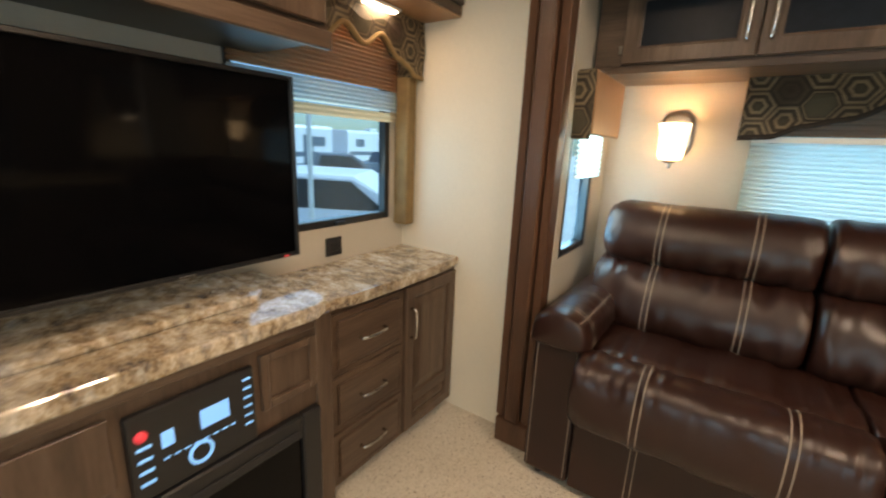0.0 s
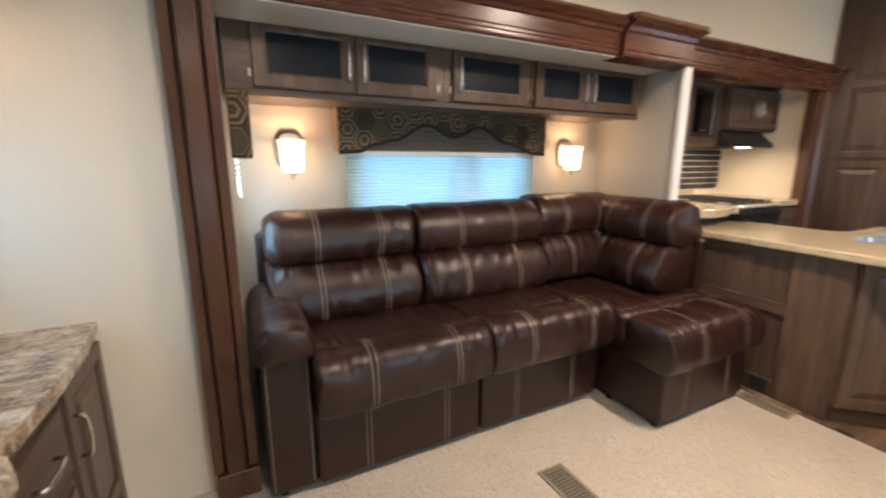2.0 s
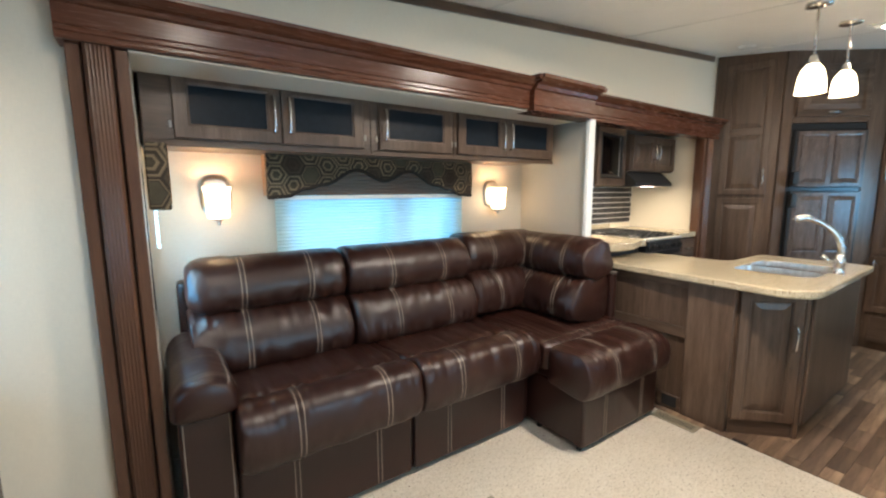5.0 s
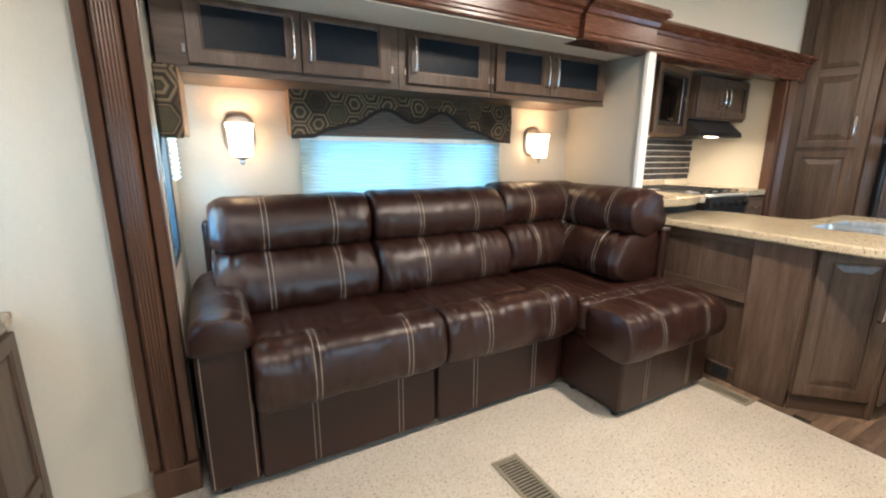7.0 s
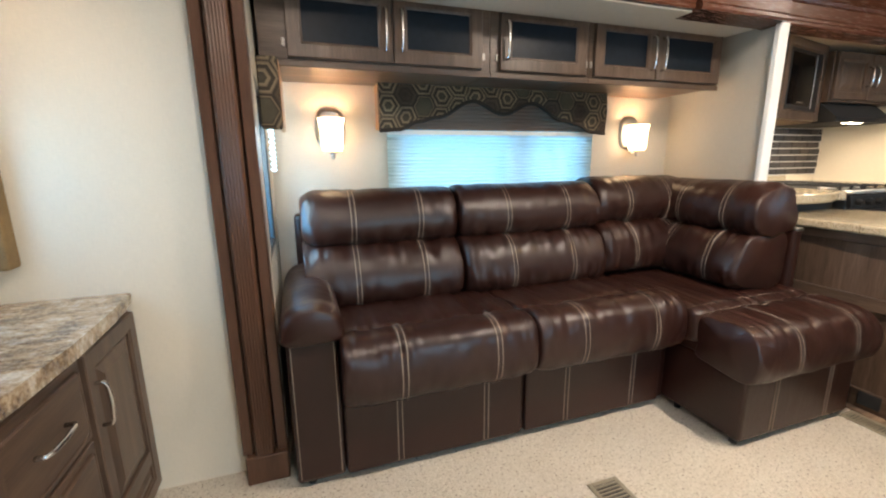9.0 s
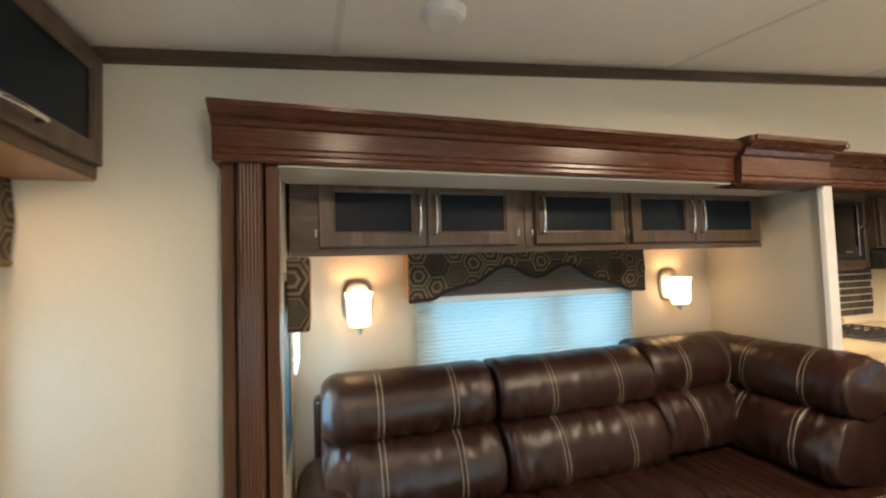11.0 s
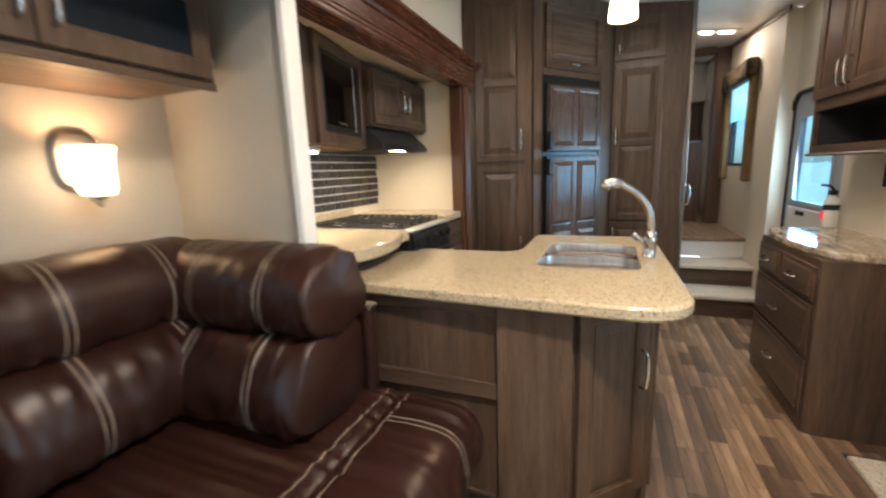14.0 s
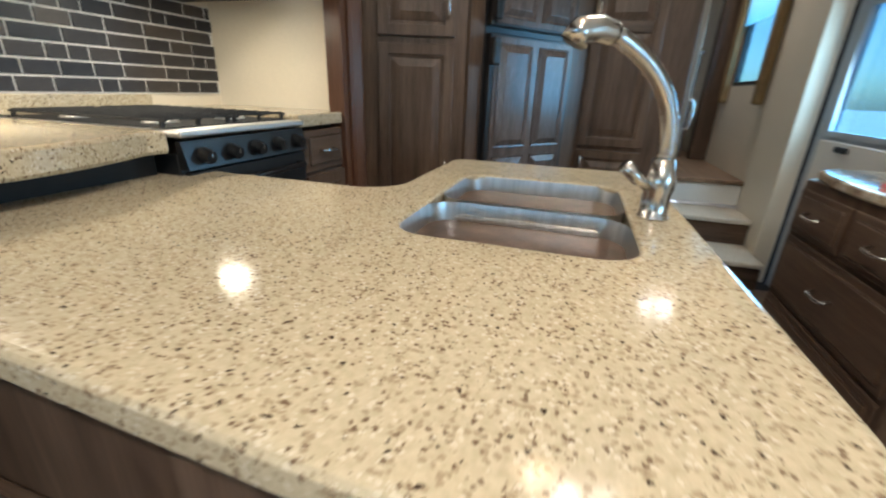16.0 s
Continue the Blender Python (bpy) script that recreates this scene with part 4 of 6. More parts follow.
part("chaise_deck", box(2.215, 2.968, 2.90, 3.72, 0.352, 0.42, 0.02, 3), leather, sofa, "stitched cushion band")
ROLL = [(2.74, 0.325), (2.675, 0.332), (2.648, 0.38), (2.648, 0.45), (2.672, 0.515), (2.725, 0.55), (2.82, 0.558), (2.915, 0.552), (2.94, 0.52), (2.942, 0.42), (2.92, 0.34)]
TOP = [(2.955, 0.40), (2.934, 0.45), (2.936, 0.52), (2.965, 0.552), (3.06, 0.562), (3.25, 0.566), (3.45, 0.568), (3.62, 0.565), (3.66, 0.48), (3.62, 0.40), (3.2, 0.385)]
cushion(sofa, "chaise_front_roll", ROLL, 2.190, 2.975, (2.43, 2.79), seed=51, wrinkle=0.006, end=0.045, soft=0.09, gather=(0.55,), seams=((2.905, 0.553),), striped=lambda y, z: y < 2.90 and z > 0.33)
cushion(sofa, "chaise_seat", TOP, 2.195, 2.975, (), seed=53, wrinkle=0.009, soft=0.07, end=0.05, gather=(0.56,), seams=((2.985, 0.556),))
for s in (2.43, 2.79):
    for off in (-0.010, 0.010):
        part("stitching", box(s + off - 0.0019, s + off + 0.0019, 2.7128, 2.7155, 0.05, 0.33, 0), thread, sofa)
for x, y in ((2.27, 2.76), (2.92, 2.76), (0.5, 3.15), (2.27, 3.05)):
    part("foot", cyl((x, y, 0.0), (x, y, 0.05), 0.016), rubber_black, sofa, "short black foot")


def register(x, y, rot=0.0, w=0.135, l=0.31):
    """A floor register with louvres."""
    ob = thing("floor_vent", "tan metal floor register set in the carpet", "vent", pose(x, y, 0, 0, 0, rot))
    bm = bmesh.new()
    t = 0.018
    for a in ((-w / 2, -w / 2 + t, -l / 2, l / 2), (w / 2 - t, w / 2, -l / 2, l / 2), (-w / 2 + t, w / 2 - t, -l / 2, -l / 2 + t), (-w / 2 + t, w / 2 - t, l / 2 - t, l / 2)):
        add_box(bm, a[0], a[1], a[2], a[3], 0.0, 0.007, 0.002)
    part("frame", bm, brass_vent, ob)
    part("well", box(-w / 2 + t, w / 2 - t, -l / 2 + t, l / 2 - t, 0.0, 0.001, 0), rubber_black, ob)
    n = 17
    for i in range(n):
        v = -l / 2 + t + (l - 2 * t) * (i + 0.5) / n
        part("louvre", box(-w / 2 + t, w / 2 - t, v - 0.0035, v + 0.0025, 0.001, 0.006, 0), brass_vent, ob)
    return ob


register(1.567, 2.61)
register(2.99, 2.60, 0, 0.10, 0.26)

# overhead cabinets in the sofa slide
CABS = (("pair", 0.535, 1.365), ("single", 1.455, 1.925), ("pair", 1.975, 2.815))
ends = (0.428, 1.410, 1.950, 2.832)
for i, (kind_, a, b) in enumerate(CABS):
    cab = thing("overhead_cabinet", "dark wood overhead cabinet with smoked glass doors", "cabinet", pose(0, 3.50, 0), group="overhead cabinets above the sofa")
    e0, e1 = ends[i] + 0.001, ends[i + 1] - 0.001
    part("body", box(e0, e1, 0.0, 0.432, 1.622, 1.933, 0.002), wood_h, cab)
    part("rail", box(e0, e1, -0.008, -0.001, 1.607, 1.632, 0.002), wood_h, cab)
    v0, v1 = 1.640, 1.915
    if kind_ == "pair":
        mid = (a + b) / 2 + (0.008 if i == 0 else -0.033)
        raised_door(cab, a, mid - 0.002, v0, v1, -0.001, stile=0.060, style="glass", handle=(mid - 0.034, 1.766, 0, 0.078))
        raised_door(cab, mid + 0.002, b, v0, v1, -0.001, stile=0.060, style="glass", handle=(mid + 0.034, 1.766, 0, 0.078))
    else:
        raised_door(cab, a, b, v0, v1, -0.001, stile=0.06, style="glass", handle=(a + 0.03, 1.766, 0, 0.078))
    for hx in (a - 0.012, b + 0.012):
        part("hinge", box(hx - 0.006, hx + 0.006, -0.009, -0.001, 1.68, 1.71, 0.002), bronze, cab)


def sconce(x):
    ob = thing("wall_sconce", "pewter wall sconce with a lit frosted glass shade", "wall lamp", (x, 3.93, 1.25), group="sconces beside the sofa window")
    bm = bmesh.new()
    n = 28
    ring = [[bm.verts.new((x + 0.072 * k * math.copysign(abs(math.cos(t)) ** 0.7, math.cos(t)), y, 1.40 + 0.102 * k * math.copysign(abs(math.sin(t)) ** 0.7, math.sin(t)))) for t in [j * math.tau / n for j in range(n)]] for y, k in ((3.939, 1.0), (3.926, 1.0), (3.918, 0.85), (3.916, 0.6))]
    for a, b in zip(ring, ring[1:]):
        for j in range(n):
            bm.faces.new((a[j], a[(j + 1) % n], b[(j + 1) % n], b[j]))
    bm.faces.new(ring[-1])
    part("back_plate", bm, pewter, ob, smooth=False)
    part("arm", tube([(x, 3.925, 1.33), (x, 3.90, 1.285), (x, 3.875, 1.268), (x, 3.852, 1.272), (x, 3.845, 1.285)], 0.008, 8), pewter, ob, smooth=True)
    part("finial", lathe([(0.001, -0.036), (0.010, -0.03), (0.012, -0.02), (0.007, -0.012), (0.03, -0.004), (0.034, 0.004), (0.001, 0.004)], (x, 3.845, 1.283)), pewter, ob, smooth=True)
    part("shade", lathe([(0.044, 0.0), (0.054, 0.02), (0.055, 0.08), (0.058, 0.12), (0.066, 0.158), (0.063, 0.158), (0.055, 0.12), (0.052, 0.08), (0.051, 0.022), (0.042, 0.003)], (x, 3.845, 1.287), closed=True), shade_glow, ob, "lit frosted glass shade", True)
    lamp("sconce_bulb", "POINT", (x, 3.845, 1.40), None, 1.3, 0.025, WARM)


sconce(0.712)
sconce(2.625)

# ---- television wall ----
ent = thing("media_cabinet", "brown wood media cabinet with a granite-look top", "cabinet", pose(0.0, 1.0, 0, 0, 0, 90))
part("body", box(0.0, 1.47, 0.0, 0.398, 0.0, 0.795, 0.003), wood_v, ent)
part("stile", box(1.42, 1.482, -0.012, 0.0, 0.02, 0.79, 0.003), wood_v, ent)
part("rail", box(0.0, 1.42, -0.010, 0.0, 0.755, 0.792, 0.003), wood_h, ent)
bm = bmesh.new()
for a in ((1.235, 1.262, 0.565, 0.735), (1.395, 1.42, 0.565, 0.735), (1.262, 1.395, 0.565, 0.59), (1.262, 1.395, 0.71, 0.735)):
    add_box(bm, a[0], a[1], -0.014, 0.0, a[2], a[3], 0.003)
part("side_panel_frame", bm, wood_v, ent)
bm = bmesh.new()
for a in ((0.5, 0.90, 0.565, 0.735),):
    add_box(bm, a[0], a[1], -0.014, 0.0, a[2], a[3], 0.003)
part("side_panel_frame", bm, wood_v, ent)
radio = thing("media_player", "black wall-mount media player with lit blue display", "stereo", pose(0.0, 1.0, 0, 0, 0, 90))
part("face", box(0.922, 1.212, -0.020, -0.001, 0.502, 0.722, 0.006, 2), black_plastic, radio)
part("display", box(1.07, 1.14, -0.0225, -0.0195, 0.615, 0.665, 0.001), led_blue, radio, "blue lit display")
part("display", box(0.985, 1.012, -0.0225, -0.0195, 0.615, 0.655, 0.001), led_blue, radio, "blue lit display")
part("power_button", cyl((0.948, -0.020, 0.668), (0.948, -0.025, 0.668), 0.013), led_red, radio, "red round button", True)
for i in range(4):
    part("button", box(0.936, 0.966, -0.0235, -0.0195, 0.634 - i * 0.030, 0.641 - i * 0.030, 0.001), led_blue, radio)
for i in range(6):
    part("button", box(1.178, 1.200, -0.0235, -0.0195, 0.692 - i * 0.026, 0.697 - i * 0.026, 0.001), led_blue, radio)
for i in range(8):
    part("button", box(0.985 + i * 0.022, 1.0 + i * 0.022, -0.0235, -0.0195, 0.585, 0.588, 0.001), led_blue, radio)
bm = lathe([(0.022, 0.0), (0.030, 0.0), (0.030, 0.004), (0.022, 0.004)], (0, 0, 0), closed=True)
bmesh.ops.transform(bm, matrix=Matrix.Translation((1.065, -0.0195, 0.556)) @ pose(0, 0, 0, 90), verts=bm.verts)
part("dial", bm, led_blue, radio, "blue lit ring dial")
fire = thing("fireplace_insert", "black electric fireplace insert with glass front", "fireplace", pose(0.0, 1.0, 0, 0, 0, 90))
bm = bmesh.new()
for a in ((0.55, 0.63, 0.06, 0.50), (1.35, 1.418, 0.06, 0.50), (0.63, 1.35, 0.42, 0.50), (0.63, 1.35, 0.06, 0.12)):
    add_box(bm, a[0], a[1], -0.030, -0.001, a[2], a[3], 0.006)
part("frame", bm, black_plastic, fire)
part("grille", box(0.66, 1.33, -0.036, -0.030, 0.435, 0.458, 0.002), rubber_black, fire)
part("glass_front", box(0.632, 1.348, -0.014, -0.008, 0.122, 0.418, 0), screen_glass, fire, "dark reflective glass")

# granite-look tops
def slab(name, poly, z0, z1, material, label, bevel=0.008):
    return solid(name, prism(poly, "z", z0, z1, bevel, 3), material, label, "countertop", kind="")


slab("media_countertop", [(-0.398, 1.0), (0.045, 1.0), (0.045, 2.405), (0.02, 2.455), (-0.02, 2.475), (-0.398, 2.475)], 0.796, 0.842, granite, "brown granite-look laminate top of the media cabinet")
slab("media_riser", [(-0.398, 1.0), (-0.09, 1.0), (-0.09, 2.30), (-0.13, 2.34), (-0.398, 2.34)], 0.843, 0.868, granite, "granite-look riser shelf below the television")
slab("drawer_countertop", [(-0.398, 2.477), (-0.055, 2.477), (-0.03, 2.62), (-0.022, 2.85), (-0.028, 3.10), (-0.045, 3.298), (-0.398, 3.298)], 0.758, 0.80, granite, "brown granite-look laminate top of the drawer cabinet")

dc = thing("drawer_cabinet", "brown wood cabinet with three drawers and one door", "cabinet", pose(-0.062, 2.48, 0, 0, 0, 90))
part("body", box(0.004, 0.815, 0.0, 0.334, 0.035, 0.757, 0.003), wood_v, dc)
part("toe_kick", box(0.004, 0.815, 0.03, 0.334, 0.0, 0.034, 0.002), rubber_black, dc)
for z0, z1 in ((0.505, 0.735), (0.280, 0.495), (0.055, 0.270)):
    drawer(dc, 0.05, 0.425, z0, z1, 0.0, pull=0.062)
raised_door(dc, 0.438, 0.80, 0.055, 0.735, 0.0, handle=(0.468, 0.575, 0, 0.065), splits=(0.20,))

tv = thing("television", "large black flat screen television, switched off", "television", pose(-0.125, 1.517, 0, 0, 0, 90))
part("screen", box(0.0, 0.945, 0.004, 0.010, 0.962, 1.468, 0.001), screen_glass, tv, "glossy black screen")
bm = box(-0.012, 0.957, 0.010, 0.055, 0.95, 1.48, 0.006, 2)
for a in ((-0.012, 0.0, 0.95, 1.48), (0.945, 0.957, 0.95, 1.48), (0.0, 0.945, 0.95, 0.962), (0.0, 0.945, 1.468, 1.48)):
    add_box(bm, a[0], a[1], -0.004, 0.010, a[2], a[3], 0.002)
part("bezel", bm, black_plastic, tv)
part("badge", box(0.60, 0.64, -0.0065, -0.0035, 0.9525, 0.9585, 0.001), chrome, tv, "small pale badge")
part("wall_arm", box(0.40, 0.54, 0.055, 0.272, 1.15, 1.30, 0.004), rubber_black, tv)
part("standby_light", box(0.90, 0.915, -0.006, -0.0035, 0.9535, 0.9575, 0.0), led_red, tv, "red standby light")

ol = thing("wall_outlet", "dark brown wall outlet below the window", "outlet", pose(WEST + 0.001, 2.80, 0, 0, 0, 90))
part("plate", box(0.0, 0.085, -0.010, 0.0, 0.825, 0.905, 0.003), rubber_black, ol)
part("socket", box(0.02, 0.065, -0.013, -0.009, 0.845, 0.885, 0.002), black_plastic, ol)

oc = thing("overhead_cabinet", "dark wood overhead cabinet above the television", "cabinet", pose(-0.035, 0.6, 0, 0, 0, 90))
part("body", box(0.0, 1.93, 0.0, 0.363, 1.575, 2.20, 0.003), wood_h, oc)
part("bottom_rail", box(0.0, 1.93, -0.022, -0.001, 1.552, 1.60, 0.004), wood_h, oc)
part("crown", box(0.0, 1.93, -0.03, -0.001, 2.13, 2.20, 0.008), wood_h, oc)
raised_door(oc, 0.20, 1.04, 1.615, 2.11, -0.001, stile=0.06, style="glass")
raised_door(oc, 1.05, 1.91, 1.615, 2.11, -0.001, stile=0.06, style="glass")
# thin black sheet added over the underside to darken it, not a recess
part("slot", box(0.01, 1.92, 0.0, 0.355, 1.5725, 1.5745, 0), black_plastic, oc, "black sheet added to darken the cabinet underside")
uc = thing("overhead_cabinet", "dark wood overhead cabinet with smoked glass over the window", "cabinet", pose(-0.088, 2.535, 0, 0, 0, 90))
part("body", box(0.0, 0.762, 0.0, 0.310, 1.840, 2.215, 0.003), wood_h, uc)
raised_door(uc, 0.03, 0.745, 1.875, 2.195, -0.001, stile=0.06, style="glass", handle=(0.36, 1.905, 0.08, 0))
# underside tinted orange for the puck light's glow
part("bottom_panel", box(0.0, 0.762, 0.005, 0.308, 1.834, 1.8395, 0), lamplit_tan, uc, "warm-toned underside")
ul = thing("puck_light", "lit oval light under the overhead cabinet", "ceiling lamp", (-0.20, 2.9, 1.83))
part("rim", box(-0.34, -0.24, 2.89, 3.09, 1.820, 1.833, 0.006, 2), white_plastic, ul)
part("lens", box(-0.328, -0.252, 2.905, 3.075, 1.814, 1.821, 0.004, 2), lens_glow, ul, "glowing lens")
lamp("puck", "AREA", (-0.29, 2.98, 1.811), (-0.29, 2.98, 0), 1.3, 0.12, WARM)


# ---- kitchen ----
def rounded(x0, x1, y0, y1, r, n=6):
    pts = []
    for cx, cy, a in ((x1 - r, y1 - r, 0), (x0 + r, y1 - r, 90), (x0 + r, y0 + r, 180), (x1 - r, y0 + r, 270)):
        pts += [(cx + r * math.cos(radians(a + 90 * k / n)), cy + r * math.sin(radians(a + 90 * k / n))) for k in range(n + 1)]
    return pts


def arc(cx, cy, r, a0, a1, n=8):
    return [(cx + r * math.cos(radians(a0 + (a1 - a0) * k / n)), cy + r * math.sin(radians(a0 + (a1 - a0) * k / n))) for k in range(n + 1)]


def offset(poly, d):
    """A counter-clockwise outline moved inwards by d."""
    out, n = [], len(poly)
    for i in range(n):
        a, b, c = Vector(poly[i - 1]), Vector(poly[i]), Vector(poly[(i + 1) % n])
        e, f = (b - a), (c - b)
        e, f = (e.normalized() if e.length else f.normalized()), (f.normalized() if f.length else e.normalized())
        nrm = Vector((-(e.y + f.y), e.x + f.x)).normalized()
        out.append(tuple(b + nrm * d))
    return out


def worktop(outer, hole, z0, z1):
    """A worktop with eased edges, and a hole when one is given."""
    bm = bmesh.new()

    def loop(poly, z):
        return [bm.verts.new((x, y, z)) for x, y in poly]
    rings = [loop(offset(outer, d), z) for d, z in ((0.012, z1), (0.005, z1 - 0.002), (0.0, z1 - 0.008), (0.0, z0 + 0.008), (0.006, z0))]
    inner = [loop(offset(hole, d), z) for d, z in ((-0.004, z1), (0.0, z1 - 0.004), (0.0, z0))] if hole else []
    for seq in (rings, inner):
        for a, b in zip(seq, seq[1:]):
            for i in range(len(a)):
                bm.faces.new((a[i], a[(i + 1) % len(a)], b[(i + 1) % len(b)], b[i]))

    def fill(*loops):
        edges = []
        for lp in loops:
            for i in range(len(lp)):
                e = bm.edges.get((lp[i], lp[(i + 1) % len(lp)])) or bm.edges.new((lp[i], lp[(i + 1) % len(lp)]))
                edges.append(e)
        bmesh.ops.triangle_fill(bm, use_beauty=True, edges=edges)
    if hole:
        fill(rings[0], inner[0]), fill(rings[-1], inner[-1])
    else:
        fill(rings[0]), fill(rings[-1])
    return bm


OUT = [(3.085, 3.46), *arc(3.194, 2.194, 0.172, 180, 270), *arc(4.30, 2.09, 0.05, 270, 360), *arc(4.30, 2.64, 0.05, 0, 90), (3.92, 2.69), *arc(3.885, 2.79, 0.10, 270, 180, 6), (3.785, 3.46)]
HOLE = rounded(3.495, 4.075, 2.150, 2.565, 0.07)
solid("island_countertop", worktop(OUT, HOLE, 0.872, 0.915), speckle, "beige speckled solid-surface island worktop", "countertop", kind="")
isl = thing("kitchen_island", "dark wood kitchen island with framed panels", "cabinet", (3.6, 2.5, 0))
part("body", prism([(3.12, 3.30), (3.12, 2.375), (3.365, 2.13), (4.31, 2.11), (4.31, 2.64), (3.78, 2.66), (3.74, 3.30)], "z", 0.09, 0.871), wood_v, isl)
part("toe_kick", prism([(3.15, 3.30), (3.15, 2.40), (3.39, 2.17), (4.28, 2.15), (4.28, 2.6), (3.7, 2.6), (3.7, 3.30)], "z", -0.004, 0.089), wood_h, isl)
part("post", box(3.096, 3.119, 2.375, 2.63, 0.0, 0.871, 0.003), wood_v, isl, "wide corner post")
part("rail", box(3.102, 3.119, 2.632, 3.30, 0.82, 0.871, 0.003), wood_y, isl)
part("rail", box(3.100, 3.119, 2.632, 3.30, 0.50, 0.565, 0.003), wood_y, isl)
part("rail", box(3.104, 3.119, 2.632, 3.30, 0.0, 0.10, 0.003), wood_y, isl)
islf = thing("island_door", "dark wood angled corner door of the island", "cabinet door", pose(3.116, 2.370, 0, 0, 0, -45))
raised_door(islf, 0.008, 0.328, 0.095, 0.862, -0.002, handle=(0.287, 0.60, 0, 0.072), style="raised", stile=0.06)
ifr = thing("toe_board", "wood toe board below the island door", "cabinet", pose(3.116, 2.370, 0, 0, 0, -45))
part("corner_post", box(0.331, 0.358, -0.018, 0.03, 0.0, 0.871, 0.004), wood_v, ifr)
part("board", box(0.0, 0.33, -0.004, 0.0, 0.0, 0.09, 0.002), wood_h, ifr)
solid("island_side_panel", box(3.368, 4.30, 2.092, 2.109, 0.085, 0.871, 0.003), wood_v, "dark wood side panel of the island", "panel", kind="")
vt = thing("heater_grille", "small black grille low on the island", "vent", (3.1, 2.70, 0.05))
part("plate", box(3.095, 3.1035, 2.655, 2.745, 0.025, 0.095, 0.002), rubber_black, vt)

snk = thing("kitchen_sink", "stainless steel double-bowl undermount sink", "sink", (3.79, 2.37, 0.7))
bm = bmesh.new()
for x0, x1 in ((3.497, 3.745), (3.768, 4.073)):
    rings = []
    for d, z in ((-0.001, 0.911), (0.001, 0.90), (0.004, 0.872), (0.010, 0.76), (0.03, 0.732), (0.06, 0.726)):
        rings.append([bm.verts.new((x, y, z)) for x, y in offset(rounded(x0, x1, 2.152, 2.563, 0.062), d)])
    for a, b in zip(rings, rings[1:]):
        for i in range(len(a)):
            bm.faces.new((a[i], a[(i + 1) % len(a)], b[(i + 1) % len(b)], b[i]))
    bm.faces.new(rings[-1])
part("bowl", bm, sink_steel, snk, smooth=True)
part("divider", box(3.740, 3.773, 2.155, 2.56, 0.86, 0.890, 0.012, 3), sink_steel, snk)
bm = bmesh.new()
lp = [[bm.verts.new((x, y, 0.8715)) for x, y in offset(HOLE, d)] for d in (-0.02, 0.003)]
for i in range(len(lp[0])):
    j = (i + 1) % len(lp[0])
    bm.faces.new((lp[0][i], lp[0][j], lp[1][j], lp[1][i]))
part("flange", bm, steel, snk)
bm = bmesh.new()
for x in (3.62, 3.92):
    add_cyl(bm, (x, 2.37, 0.7262), (x, 2.37, 0.7285), 0.04)
part("drain", bm, chrome, snk, smooth=False)

fau = thing("faucet", "brushed nickel pull-out kitchen faucet with a curved neck", "faucet", (3.78, 2.105, 0.915))
part("base", lathe([(0.001, 0.0), (0.030, 0.0), (0.030, 0.004), (0.0265, 0.008), (0.0262, 0.052), (0.029, 0.060), (0.029, 0.084), (0.025, 0.094), (0.0215, 0.118), (0.001, 0.12)], (3.78, 2.105, 0.915)), chrome, fau, smooth=True)
neck = []
for k in range(17):
    s = k / 16
    f = ((1 - math.cos(min(math.pi, s * 2.65))) / 1.88) ** 1.35
    neck.append((3.785 - 0.115 * f, 2.103 + 0.180 * f, 1.02 + 0.245 * math.sin(min(s * 1.55, 1.57)) - 0.012 * s))
part("neck", tube(neck[:14], 0.0165, 14, 0.0155), chrome, fau, smooth=True)
a, b = Vector(neck[13]), Vector(neck[16])
part("spray_head", tube([a - (b - a) * 0.15, a, (a + b) / 2, b + Vector((-0.006, 0.008, -0.010)), b + Vector((-0.012, 0.015, -0.026))], 0.0185, 14, 0.024), chrome, fau, "pull-out spray head", True)
part("lever", tube([(3.772, 2.115, 0.975), (3.752, 2.150, 0.995), (3.735, 2.178, 1.022)], 0.011, 10, 0.014), chrome, fau, smooth=True)

# slide worktop, range and hood
KZ = 1.03
KT = [(3.006, 3.938), (2.955, 3.255), *[(3.06 + 0.56 * k / 8, 3.245 - 0.075 * math.sin(math.pi * (k + 0.6) / 8.6)) for k in range(9)], (3.665, 3.235), (3.68, 3.27), (3.68, 3.938)]
solid("kitchen_countertop", worktop(KT, None, KZ - 0.055, KZ), speckle, "beige solid-surface kitchen worktop with a curved front", "countertop", kind="")
solid("range_side_countertop", box(4.205, 4.568, 3.24, 3.938, KZ - 0.03, KZ + 0.015, 0.006, 2), speckle, "beige worktop strip beside the range", "countertop", kind="")
solid("countertop_upstand", box(3.012, 4.200, 3.915, 3.939, KZ + 0.001, 1.092, 0.003), speckle, "low beige upstand along the wall", "countertop", kind="")
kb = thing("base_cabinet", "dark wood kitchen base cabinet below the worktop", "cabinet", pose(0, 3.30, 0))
# black in place of wood: the shade below the worktop is in the colour
part("body", box(3.012, 3.676, 0.0, 0.636, 0.0, KZ - 0.056, 0.003), rubber_black, kb, "side coloured black to stand for shade")
kc = thing("base_cabinet", "narrow dark wood base cabinet beside the range", "cabinet", pose(0, 3.25, 0))
part("body", box(4.207, 4.566, 0.0, 0.688, 0.0, KZ - 0.046, 0.003), wood_v, kc)
drawer(kc, 4.225, 4.49, 0.83, 0.985, 0.0, pull=0.045)
raised_door(kc, 4.225, 4.49, 0.12, 0.815, 0.0, handle=(4.26, 0.72, 0, 0.05))

